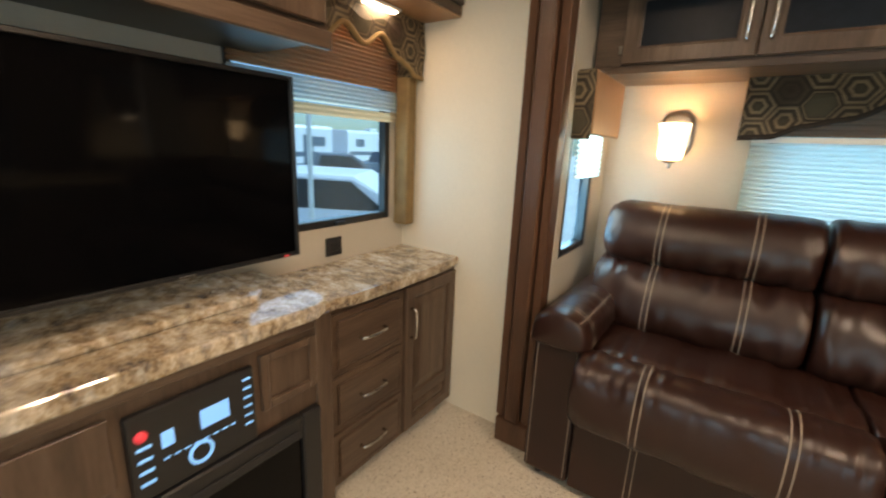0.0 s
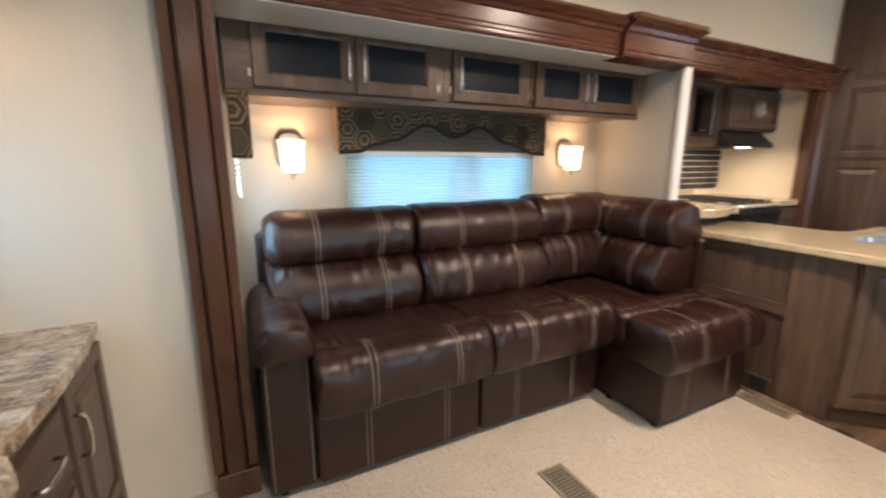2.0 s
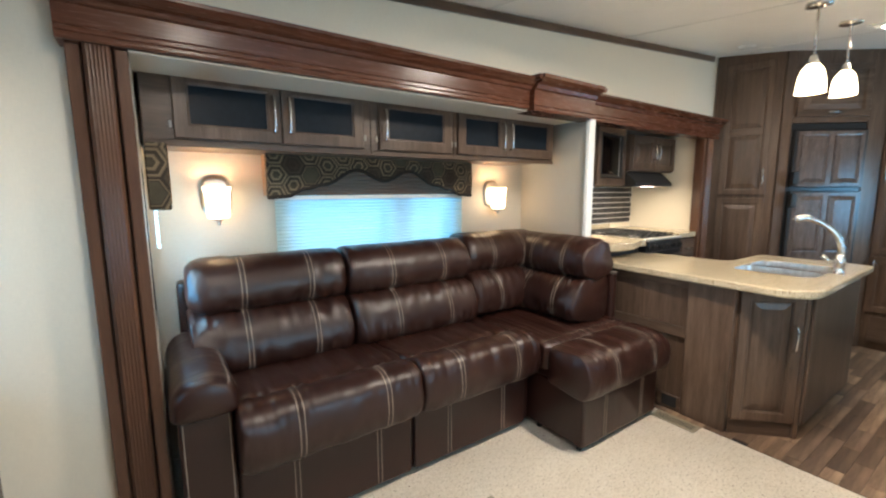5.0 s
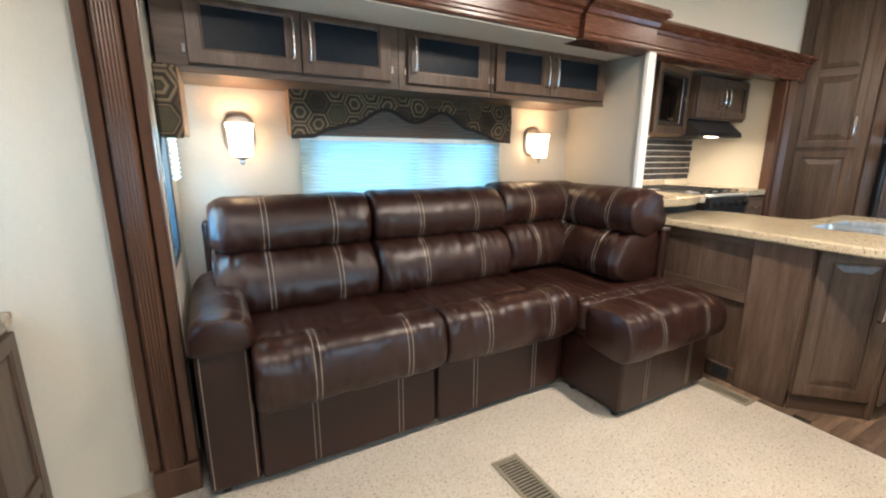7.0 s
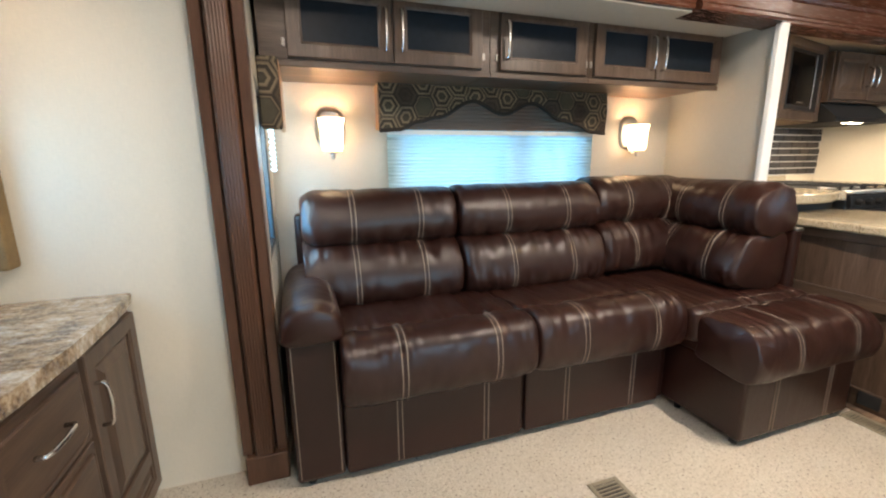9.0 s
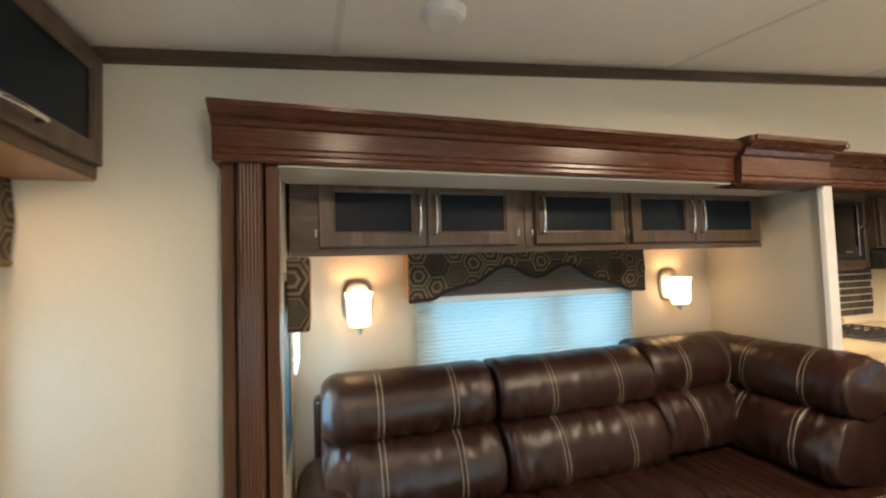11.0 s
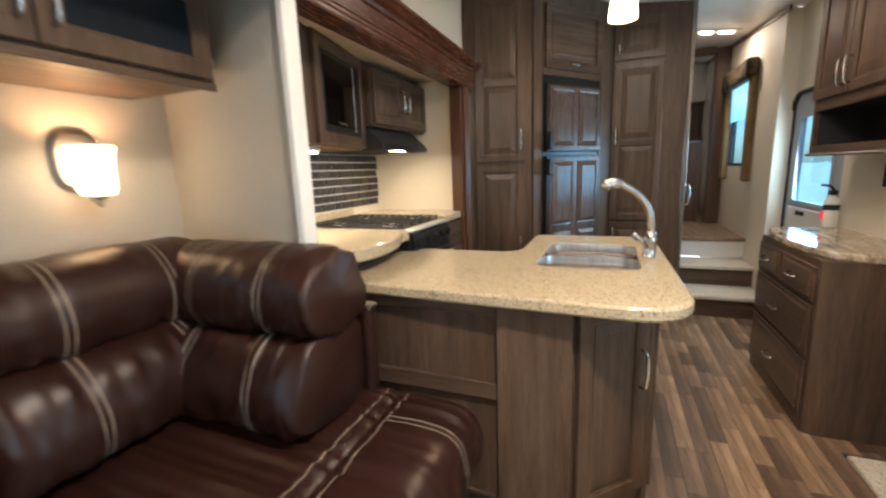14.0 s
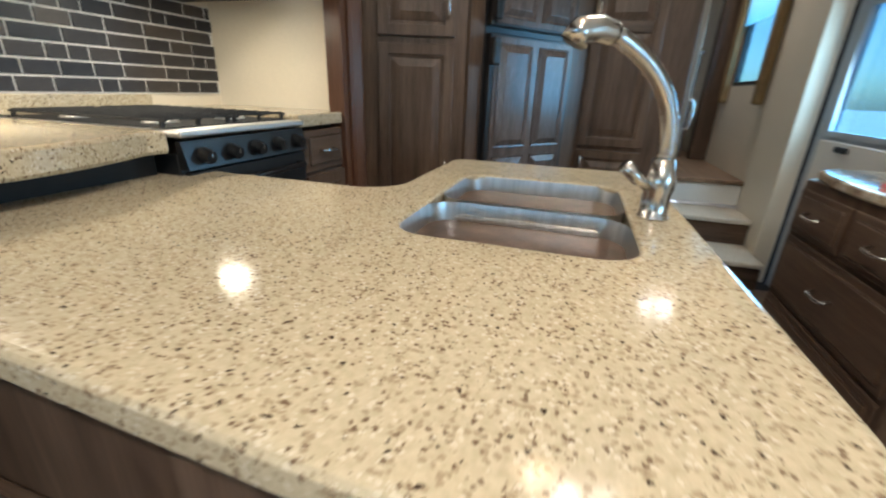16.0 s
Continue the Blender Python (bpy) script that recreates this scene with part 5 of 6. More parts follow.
rg = thing("gas_range", "black and steel gas range with cast grates", "stove", pose(0, 3.22, -0.016))
part("body", box(3.690, 4.196, 0.02, 0.735, 0.02, 0.985, 0.004), black_plastic, rg)
part("cooktop", box(3.686, 4.200, -0.005, 0.738, 1.026, 1.044, 0.006, 2), steel, rg, "stainless steel top")
part("control_panel", prism([(-0.012, 0.945), (0.02, 0.945), (0.02, 1.017), (0.004, 1.017)], "x", 3.690, 4.196), black_plastic, rg)
for i in range(5):
    x = 3.745 + i * 0.099
    k = part("knob", cyl((x, -0.006, 0.980), (x, -0.036, 0.974), 0.022, 0.017, 18), black_plastic, rg)
    part("pointer", box(x - 0.002, x + 0.002, -0.038, -0.030, 0.974, 0.992, 0), chrome, k)
dr = part("oven_door", box(3.696, 4.190, -0.005, 0.018, 0.45, 0.938, 0.006, 2), black_plastic, rg, "black glass oven door")
part("oven_handle", tube([(3.74, -0.005, 0.90), (3.745, -0.035, 0.90), (3.94, -0.04, 0.90), (4.14, -0.035, 0.90), (4.145, -0.005, 0.90)], 0.009, 8), black_plastic, dr, smooth=True)
for gx in (3.70, 3.948):
    bm = bmesh.new()
    for k in range(12):
        yy = 0.07 + k * 0.0515
        add_box(bm, gx + 0.005, gx + 0.235, yy, yy + 0.006, 1.064, 1.0715, 0.0015)
    for xx in (gx + 0.005, gx + 0.115, gx + 0.226):
        add_box(bm, xx, xx + 0.009, 0.06, 0.66, 1.0605, 1.0680, 0.0015)
        for yy in (0.07, 0.64):
            add_box(bm, xx, xx + 0.009, yy, yy + 0.010, 1.046, 1.061)
    part("grate", bm, rubber_black, rg, "black cast grate")
part("burner_tray", box(3.703, 4.183, 0.055, 0.70, 1.0445, 1.0475, 0.001), rubber_black, rg, "black recessed burner tray")
for x, y in ((3.81, 0.20), (4.07, 0.20), (3.81, 0.53), (4.07, 0.53)):
    part("burner", lathe([(0.001, 0.013), (0.032, 0.013), (0.036, 0.009), (0.045, 0.006), (0.048, 0.0), (0.001, 0.0)], (x, y, 1.0476), 18), steel, rg, smooth=True)

MW = pose(3.845, 3.58, 0, 0, 0, 11.4)
mw = thing("microwave_cabinet", "dark wood overhead cabinet holding a microwave", "cabinet", MW)
plan = [tuple((MW.inverted() @ Vector((x, y, 0)))[:2]) for x, y in ((3.845, 3.582), (3.845, 3.936), (3.004, 3.936), (2.965, 3.42), (3.05, 3.423))]
part("body", prism(plan, "z", 1.462, 1.933), wood_v, mw)
part("face_frame", frame_ring(-0.56, 0.0, 1.465, 1.932, 0.055, -0.02, -0.001), wood_v, mw)
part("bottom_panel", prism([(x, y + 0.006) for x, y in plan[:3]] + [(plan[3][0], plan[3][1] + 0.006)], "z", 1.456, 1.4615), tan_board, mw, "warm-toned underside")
mo = thing("microwave_oven", "black built-in microwave oven", "microwave", MW)
part("case", box(-0.503, -0.057, -0.017, -0.0015, 1.522, 1.875, 0.005), black_plastic, mo)
part("window", box(-0.48, -0.155, -0.0205, -0.0165, 1.55, 1.85, 0.001), screen_glass, mo, "dark glass door")
part("trim_ring", box(-0.150, -0.144, -0.0215, -0.0165, 1.54, 1.86, 0.001), steel, mo)
part("dial", cyl((-0.10, -0.017, 1.72), (-0.10, -0.034, 1.72), 0.018), chrome, mo)
part("badge", box(-0.36, -0.27, -0.0225, -0.020, 1.562, 1.572, 0), chrome, mo)

hc = thing("overhead_cabinet", "dark wood overhead cabinet above the range hood", "cabinet", pose(0, 3.52, 0))
part("body", box(3.848, 4.562, 0.0, 0.416, 1.585, 1.90, 0.003), wood_v, hc)
raised_door(hc, 3.86, 4.205, 1.60, 1.89, -0.001, handle=(4.175, 1.75, 0, 0.06))
raised_door(hc, 4.210, 4.55, 1.60, 1.89, -0.001, handle=(4.24, 1.75, 0, 0.06))
hd = thing("range_hood", "black range hood below the overhead cabinet", "range hood", pose(0, 3.46, 0))
bm = prism([(0.0, 1.455), (0.475, 1.455), (0.475, 1.582), (0.10, 1.582), (0.0, 1.488)], "x", 3.85, 4.445, 0.0)
part("canopy", bm, rubber_black, hd)
part("lip", box(3.852, 4.443, -0.006, -0.0005, 1.456, 1.486, 0.002), black_plastic, hd, "glossy black front lip")
part("lamp_lens", box(4.05, 4.19, 0.03, 0.075, 1.4535, 1.4555, 0.0005), lens_glow, hd, "lit hood lamp")
pk = thing("under_cabinet_light", "lit oval light under the microwave cabinet", "lamp", (3.45, 3.72, 1.45))
part("rim", box(3.27, 3.49, 3.60, 3.72, 1.440, 1.4555, 0.008, 2), white_plastic, pk)
part("lens", box(3.285, 3.475, 3.612, 3.708, 1.432, 1.441, 0.006, 2), lens_glow, pk, "glowing lens")
lamp("under_cabinet", "AREA", (3.38, 3.66, 1.429), (3.38, 3.64, 0), 4.0, 0.12, (1.0, 0.88, 0.66))
lamp("hood_lamp", "AREA", (4.12, 3.56, 1.447), (4.12, 3.56, 0), 2.2, 0.1, (1.0, 0.86, 0.62))

# tall cabinets and refrigerator
tall = thing("pantry_cabinet", "tall dark wood pantry with framed doors", "cabinet", pose(4.80, 3.29, 0, 0, 0, -71.3))
part("body", box(0.0, 0.50, 0.002, 0.42, 0.0, 2.62, 0.003), wood_v, tall)
raised_door(tall, 0.075, 0.43, 1.375, 2.53, 0.0, splits=(1.935,), handle=(0.40, 1.53, 0, 0.075))
raised_door(tall, 0.075, 0.43, 0.16, 1.345, 0.0, handle=(0.40, 0.75, 0, 0.06))
FR = pose(4.945, 2.812, 0, 0, 0, -38.4)
fs = thing("refrigerator_surround", "dark wood surround and door above the refrigerator", "cabinet", FR)
bm = box(0.0, 0.085, 0.0, 0.03, 0.0, 2.605, 0.003)
add_box(bm, 0.70, 0.858, 0.0, 0.03, 0.0, 2.60, 0.003)
add_box(bm, 0.085, 0.70, 0.0, 0.03, 1.985, 2.60, 0.003)
add_box(bm, 0.085, 0.70, 0.0, 0.03, 0.0, 0.56, 0.003)
part("face_frame", bm, wood_v, fs)
raised_door(fs, 0.10, 0.685, 2.035, 2.46, -0.001, material=wood_h, handle=(0.39, 2.065, 0.05, 0))
fr = thing("refrigerator", "black-framed refrigerator with dark wood door panels", "refrigerator", FR)
part("cabinet_shell", box(0.088, 0.697, 0.002, 0.5, 0.563, 1.982, 0.003), black_plastic, fr)
blue_wood = wood("gloss door panel", (0.055, 0.038, 0.032), (0.105, 0.076, 0.066), (0.15, 0.115, 0.10), rough=0.24, relief=0.1)
for z0, z1, low in ((1.435, 1.925, None), (0.60, 1.405, 0.86)):
    d = part("door", box(0.10, 0.685, -0.034, 0.0, z0, z1, 0.005), black_plastic, fr, "black door frame")
    mid = 0.395
    rows = [(z0 + 0.03, z1 - 0.03)] if low is None else [(z0 + 0.03, low - 0.02), (low + 0.005, z1 - 0.03)]
    part("panel_base", box(0.125, 0.66, -0.040, -0.034, z0 + 0.012, z1 - 0.012, 0.002), blue_wood, d)
    for a, b in rows:
        for u0, u1 in ((0.15, mid - 0.025), (mid + 0.025, 0.635)):
            part("raised_panel", loft([rect(u0, u1, a + 0.01, b - 0.01, -0.0402), rect(u0, u1, a + 0.01, b - 0.01, -0.046), rect(u0, u1, a + 0.01, b - 0.01, -0.043, 0.010), rect(u0, u1, a + 0.01, b - 0.01, -0.055, 0.036), rect(u0, u1, a + 0.01, b - 0.01, -0.056, 0.039)], False, True), blue_wood, d)
    hz = z0 + 0.02 if low is None else z1 - 0.14
    part("door_handle", box(0.092, 0.135, -0.075, -0.034, hz, hz + 0.12, 0.010, 2), black_plastic, d, "black grip handle")
tr = thing("pantry_cabinet", "tall dark wood pantry beside the stairs", "cabinet", pose(5.62, 2.33, 0, 0, 0, -90))
part("body", box(0.0, 0.59, 0.002, 0.74, 0.0, 2.57, 0.003), wood_v, tr)
raised_door(tr, 0.055, 0.42, 2.14, 2.45, 0.0, handle=(0.085, 2.22, 0, 0.04))
raised_door(tr, 0.055, 0.42, 0.86, 2.115, 0.0, splits=(1.50,), handle=(0.082, 1.555, 0, 0.07))
raised_door(tr, 0.055, 0.42, 0.34, 0.835, 0.0, handle=(0.085, 0.76, 0, 0.04))
part("vent_plate", box(0.10, 0.36, -0.012, 0.0, 0.06, 0.30, 0.003), wood_h, tr)
part("vent_hole", box(0.24, 0.29, -0.014, -0.011, 0.10, 0.24, 0), rubber_black, tr)
ot = thing("wall_outlet", "black outlet on the pantry base", "outlet", pose(5.62, 2.33, 0, 0, 0, -90))
part("plate", box(0.43, 0.51, -0.010, 0.0005, 0.14, 0.21, 0.003), rubber_black, ot)
bd = thing("door_1", "dark wood bathroom door beside the stairs", "door", pose(5.64, 1.737, 0, 0, 0, 0), kind="structure")
part("leaf", box(0.0, 0.70, -0.026, -0.002, 0.02, 2.59, 0.004), wood_v, bd)
bow_handle(bd, (0.06, -0.026, 0.98), (0.06, -0.026, 1.14), (0, -0.04, 0), 0.008)
part("edge_strip", box(-0.006, 0.0, -0.028, -0.001, 0.02, 2.57, 0.002), bronze, bd, "dull metal edge strip")


# ---- pendants and ceiling lights ----
def pendant(x, y, z):
    ob = thing("pendant_light", "nickel pendant light with a lit frosted glass bell", "pendant lamp", (x, y, z), group="pendants over the island")
    top = ceil_z(x, y)
    part("canopy", lathe([(0.001, 0.0), (0.058, 0.0), (0.058, -0.014), (0.02, -0.024), (0.001, -0.024)], (x, y, top)), chrome, ob, smooth=True)
    part("rod", cyl((x, y, top - 0.02), (x, y, z + 0.155), 0.006, n=10), chrome, ob, smooth=True)
    part("cap", lathe([(0.001, 0.20), (0.014, 0.195), (0.022, 0.165), (0.026, 0.145), (0.001, 0.145)], (x, y, z)), chrome, ob, smooth=True)
    part("shade", lathe([(0.026, 0.150), (0.045, 0.125), (0.058, 0.085), (0.064, 0.04), (0.066, 0.0), (0.062, 0.0), (0.060, 0.04), (0.054, 0.082), (0.042, 0.12), (0.024, 0.146)], (x, y, z), closed=True), pendant_glow, ob, "lit frosted glass bell", True)
    lamp("pendant_bulb", "POINT", (x, y, z + 0.05), None, 3.0, 0.03, WARM)


pendant(3.42, 2.233, 1.934)
pendant(4.09, 2.248, 2.006)


def downlight(x, y, watts=11.0, gap=0.13):
    top = ceil_z(x, y)
    ob = thing("ceiling_light", "white double ceiling light with two lit lenses", "ceiling lamp", (x, y, top), group="ceiling lights")
    tilt = Matrix.Translation((x, y, top)) @ pose(0, 0, 0, 6.4, -5.1, 0)

    def put(nm, bm_, mt, lb=""):
        bmesh.ops.transform(bm_, matrix=tilt, verts=bm_.verts)
        return part(nm, bm_, mt, ob, lb)
    put("housing", box(-0.075, 0.075, -gap - 0.07, gap + 0.07, -0.018, -0.001, 0.007, 2), white_plastic)
    for s in (-1, 1):
        put("lens", box(-0.05, 0.05, s * gap * 0.62 - 0.055, s * gap * 0.62 + 0.055, -0.026, -0.017, 0.006, 2), lens_glow, "glowing lens")
    for s in (-1, 1):
        lamp("downlight", "AREA", (x, y + s * gap * 0.62, top - 0.042), (x + 0.001, y + s * gap * 0.62, 0), watts / 2, 0.09, (1.0, 0.90, 0.76))
for dx, dy, watts in ((0.66, 2.08, 7), (2.28, 2.08, 25), (4.36, 2.01, 7), (6.78, 1.37, 6)):
    downlight(dx, dy, watts, 0.135)

sd = thing("smoke_detector", "round white smoke detector on the ceiling", "smoke detector", (0.875, 2.93, ceil_z(0.875, 2.93)))
part("cover", lathe([(0.001, -0.036), (0.045, -0.036), (0.058, -0.028), (0.066, -0.008), (0.066, 0.004), (0.001, 0.004)], (0.875, 2.93, ceil_z(0.875, 2.93)), 28), white_plastic, sd, smooth=False)
cv = thing("ceiling_vent", "small round white ceiling vent", "vent", (4.43, 2.93, ceil_z(4.43, 2.93)))
part("disc", lathe([(0.001, -0.016), (0.04, -0.016), (0.062, -0.006), (0.062, 0.006), (0.001, 0.006)], (4.43, 2.93, ceil_z(4.43, 2.93)), 24), white_plastic, cv)

# ---- dresser side ----
dresser_plan = worktop([(4.06, 0.953), (4.99, 0.953), (4.985, 1.27), (4.90, 1.34), (4.73, 1.38), (4.5, 1.392), (4.28, 1.372), (4.13, 1.315), (4.06, 1.22)], None, 0.862, 0.898)
ds = thing("dresser", "dark wood dresser with four drawers", "dresser", pose(4.90, 1.365, 0, 0, 0, 180))
part("body", prism([(0.0, 0.0), (0.80, 0.0), (0.815, 0.05), (0.815, 0.411), (0.0, 0.411)], "z", 0.0, 0.861), wood_v, ds)
bmesh.ops.transform(dresser_plan, matrix=FRAME[ds][0].inverted(), verts=dresser_plan.verts)
part("top", dresser_plan, granite, ds, "brown granite-look laminate top")
part("face_frame", box(0.0, 0.80, -0.006, -0.0005, 0.0, 0.86, 0.002), wood_v, ds)
for u0, u1, z0, z1 in ((0.02, 0.365, 0.655, 0.825), (0.385, 0.78, 0.655, 0.825), (0.02, 0.78, 0.385, 0.635), (0.02, 0.78, 0.075, 0.365)):
    drawer(ds, u0, u1, z0, z1, -0.006, pull=0.05, sag=0.012)

uw = thing("wall_cabinet", "dark wood wall cabinet with an open niche", "cabinet", pose(4.83, 1.215, 0, 0, 0, 180))
bm = loft([rect(0.0, 0.76, 1.345, 1.60, 0.0), rect(0.0, 0.76, 1.345, 1.60, 0.262), rect(0.03, 0.73, 1.385, 1.575, 0.262), rect(0.03, 0.73, 1.385, 1.575, 0.0)])
part("niche_frame", bm, wood_h, uw)
# black sheets stand in for the shade inside the wooden niche
part("niche_back", box(0.031, 0.729, 0.24, 0.250, 1.386, 1.574, 0), rubber_black, uw, "niche inside coloured black for its shade")
part("niche_lining", loft([rect(0.0302, 0.7298, 1.3852, 1.5748, 0.238), rect(0.0302, 0.7298, 1.3852, 1.5748, 0.02), rect(0.033, 0.727, 1.388, 1.572, 0.02), rect(0.033, 0.727, 1.388, 1.572, 0.238)]), rubber_black, uw, "niche inside coloured black for its shade")
part("body", box(0.0, 0.76, 0.0, 0.262, 1.601, ceil_z(4.3, 0.96) - 0.01, 0.002), wood_v, uw)
part("ledge", box(-0.02, 0.775, -0.012, 0.262, 1.330, 1.344, 0.004), wood_h, uw)
part("crown", prism([(-0.02, 2.25), (-0.045, 2.33), (-0.045, 2.345), (0.0, 2.345), (0.0, 2.25)], "x", -0.02, 0.78), wood_h, uw)
raised_door(uw, 0.02, 0.375, 1.63, 2.23, -0.001, handle=(0.345, 1.73, 0, 0.06))
raised_door(uw, 0.385, 0.74, 1.63, 2.23, -0.001, handle=(0.415, 1.73, 0, 0.06))
sw = thing("wall_switch", "black wall switch plate above the dresser", "switch", pose(4.64, SOUTH, 0, 0, 0, 180))
part("plate", box(0.0, 0.07, -0.008, -0.0005, 1.16, 1.28, 0.003), rubber_black, sw)

fe = thing("fire_extinguisher", "white fire extinguisher with black valve on the dresser", "fire extinguisher", (5.0, 1.01, 0.898))
part("cylinder", lathe([(0.001, 0.0), (0.036, 0.0), (0.040, 0.008), (0.040, 0.145), (0.034, 0.168), (0.018, 0.182), (0.016, 0.195), (0.001, 0.195)], (5.0, 1.012, 0.899)), white_plastic, fe, smooth=True)
part("label_band", lathe([(0.0405, 0.105), (0.0412, 0.106), (0.0412, 0.138), (0.0405, 0.139)], (5.0, 1.012, 0.899)), black_plastic, fe, "black label band")
part("label_mark", box(4.985, 5.03, 1.051, 1.0535, 0.945, 0.995, 0), led_red, fe, "red label mark")
part("valve", box(4.978, 5.022, 0.992, 1.032, 1.093, 1.125, 0.006), black_plastic, fe)
part("lever", tube([(4.985, 1.012, 1.12), (4.99, 1.03, 1.15), (5.0, 1.075, 1.158)], 0.008, 8), black_plastic, fe, smooth=True)

# entry door
grey_door = plain("pale door panel", (0.40, 0.45, 0.51), 0.45)
ed = thing("door_2", "pale grey entry door with a tall window", "door", pose(DX1, SOUTH, 0, 0, 0, 180), kind="structure")
w = DX1 - DX0
lf = part("leaf", wall_hole((0.03, w - 0.004, 0.0, 1.795), (0.16, w - 0.16, 1.0, 1.62), 0.015, 0.045), grey_door, ed)
part("window_rim", loft([rect(0.135, w - 0.135, 0.975, 1.645, 0.004), rect(0.135, w - 0.135, 0.975, 1.645, 0.015), rect(0.165, w - 0.165, 1.005, 1.615, 0.015), rect(0.165, w - 0.165, 1.005, 1.615, 0.004)]), grey_door, lf)
pn = part("pane", box(0.158, w - 0.158, 0.028, 0.032, 0.998, 1.622, 0), glass, lf, "bright glass pane")
pn.visible_shadow = False
part("half_panel", box(0.12, w - 0.10, -0.004, 0.014, 0.55, 0.955, 0.006), white_plastic, lf, "white lower screen panel")
part("latch", box(0.33, 0.44, -0.022, -0.004, 0.905, 0.935, 0.004), rubber_black, lf)
jm = [(0.0, 0.0), (0.0, 1.66), (0.03, 1.74), (0.09, 1.79), (0.16, 1.80), (w, 1.80), (w, 1.82), (0.15, 1.82), (0.075, 1.808), (0.012, 1.755), (-0.020, 1.665), (-0.020, 0.0)]
part("reveal", box(0.001, 0.012, -0.104, 0.0, 0.0, ceil_z(DX1, SOUTH) - 0.004, 0.002), wall_mat, ed, "papered return beside the door")
part("jamb", prism(jm, "y", -0.012, 0.03), rubber_black, ed, "dark rounded door seal")

# ---- dining ----
tb = thing("dining_table", "dark wood dining table with a lowered leaf", "table", (2.45, 0.6, 0))
part("tabletop", box(1.95, 3.0, 0.18, 1.03, 0.722, 0.75, 0.006, 2), wood("table wood", (0.10, 0.05, 0.028), (0.16, 0.085, 0.05), (0.22, 0.125, 0.08), grain="x", rough=0.2), tb)
part("leaf", box(1.95, 3.0, 1.033, 1.055, 0.44, 0.745, 0.006, 2), wood_h, tb, "hanging leaf")
for x in (2.05, 2.9):
    part("leg", box(x - 0.03, x + 0.03, 0.55, 0.61, 0.0, 0.721, 0.005), wood_v, tb)
part("foot_bar", box(2.02, 2.93, 0.55, 0.61, 0.12, 0.18, 0.004), wood_h, tb)


def dining_chair(m):
    """Own axes: the sitter looks towards -x; origin on the floor below the seat."""
    ob = thing("dining_chair", "wooden ladder-back dining chair with a pale seat", "chair", m, group="chairs at the dining table")
    for y in (-0.20, 0.20):
        part("front_leg", tube([(-0.22, y, 0.0), (-0.215, y, 0.24), (-0.205, y, 0.445)], 0.017, 6, 0.024), chair_wood, ob)
        part("back_post", tube([(0.25, y, 0.0), (0.22, y, 0.22), (0.205, y, 0.45), (0.225, y, 0.75), (0.265, y, 1.00)], 0.021, 6, 0.018), chair_wood, ob)
        part("side_rail", box(-0.20, 0.20, y - 0.012, y + 0.012, 0.395, 0.445, 0.003), chair_wood, ob)
    part("seat", box(-0.235, 0.225, -0.225, 0.225, 0.446, 0.492, 0.018, 3), mattress_mat, ob, "pale padded seat")
    for k, z in enumerate((0.60, 0.72, 0.84, 0.945)):
        x = 0.212 + 0.02 * k * 0.9
        part("slat", box(x - 0.008, x + 0.010, -0.19, 0.19, z - 0.033, z + 0.033, 0.005), chair_wood, ob)
    return ob


ch = dining_chair(pose(3.455, 0.885, 0.014))

# ---- bedroom beyond the steps ----
solid("floor_landing", box(8.6, EAST - 0.05, HW, NORTH, 0.5, 0.585, 0), carpet, "beige bedroom carpet", "carpet")
wd = thing("wardrobe", "dark wood bedroom wardrobe with two doors", "wardrobe", pose(EAST - 0.42, 2.30, 0, 0, 0, -90))
part("body", box(0.0, 1.20, 0.0, 0.36, 0.98, 2.16, 0.003), wood_v, wd)
raised_door(wd, 0.58, 0.84, 1.10, 1.86, -0.001, handle=(0.82, 1.6, 0, 0.08))
raised_door(wd, 0.85, 1.12, 1.10, 1.86, -0.001, handle=(0.875, 1.6, 0, 0.08))
raised_door(wd, 0.58, 1.12, 1.88, 2.13, -0.001, material=wood_h)
solid("wall_bulkhead", box(EAST - 0.45, EAST - 0.40, 1.052, 2.4, 2.17, 2.68, 0), wall_mat, "cream bulkhead over the wardrobe", "wall")
bed = thing("bed", "made bed with white bedding", "bed", (8.85, 1.6, 0.585))
part("mattress", box(8.62, EAST - 0.43, 1.10, 2.3, 0.62, 0.86, 0.04, 3), mattress_mat, bed)
part("base", box(8.64, EAST - 0.44, 1.12, 2.3, 0.586, 0.62, 0.004), wood_h, bed)
nc = thing("bedroom_cabinet", "half-height dark wood cabinet at the bedroom door", "cabinet", pose(7.72, 1.56, 0, 0, 0, -90))
part("body", box(0.0, 0.30, 0.0, 0.40, 0.586, 1.55, 0.004), wood_v, nc)
part("top", box(-0.01, 0.31, -0.012, 0.405, 1.551, 1.572, 0.004), bronze, nc)
solid("trim_bedroom_jamb", box(7.60, 7.70, 1.052, 1.20, 0.586, ceil_z(7.65, 1.05) - 0.012, 0.006), wood_v, "dark wood bedroom door jamb", "trim")
solid("trim_bedroom_head", box(7.60, 7.70, 1.201, 1.735, 2.52, 2.60, 0.005), wood_h, "dark wood bedroom door head", "trim")
solid("trim_bedroom_jamb_2", box(7.32, 7.42, 1.66, 1.738, 0.586, 2.60, 0.006), wood_v, "dark wood bedroom door jamb", "trim")

# ---- outside ----
solid("ground", box(-220, 220, -220, 220, -1.05, -0.95, 0), plain("pale yard", (0.50, 0.51, 0.52), 0.9, vary=0.12, scale=3), "pale concrete storage yard", "ground")


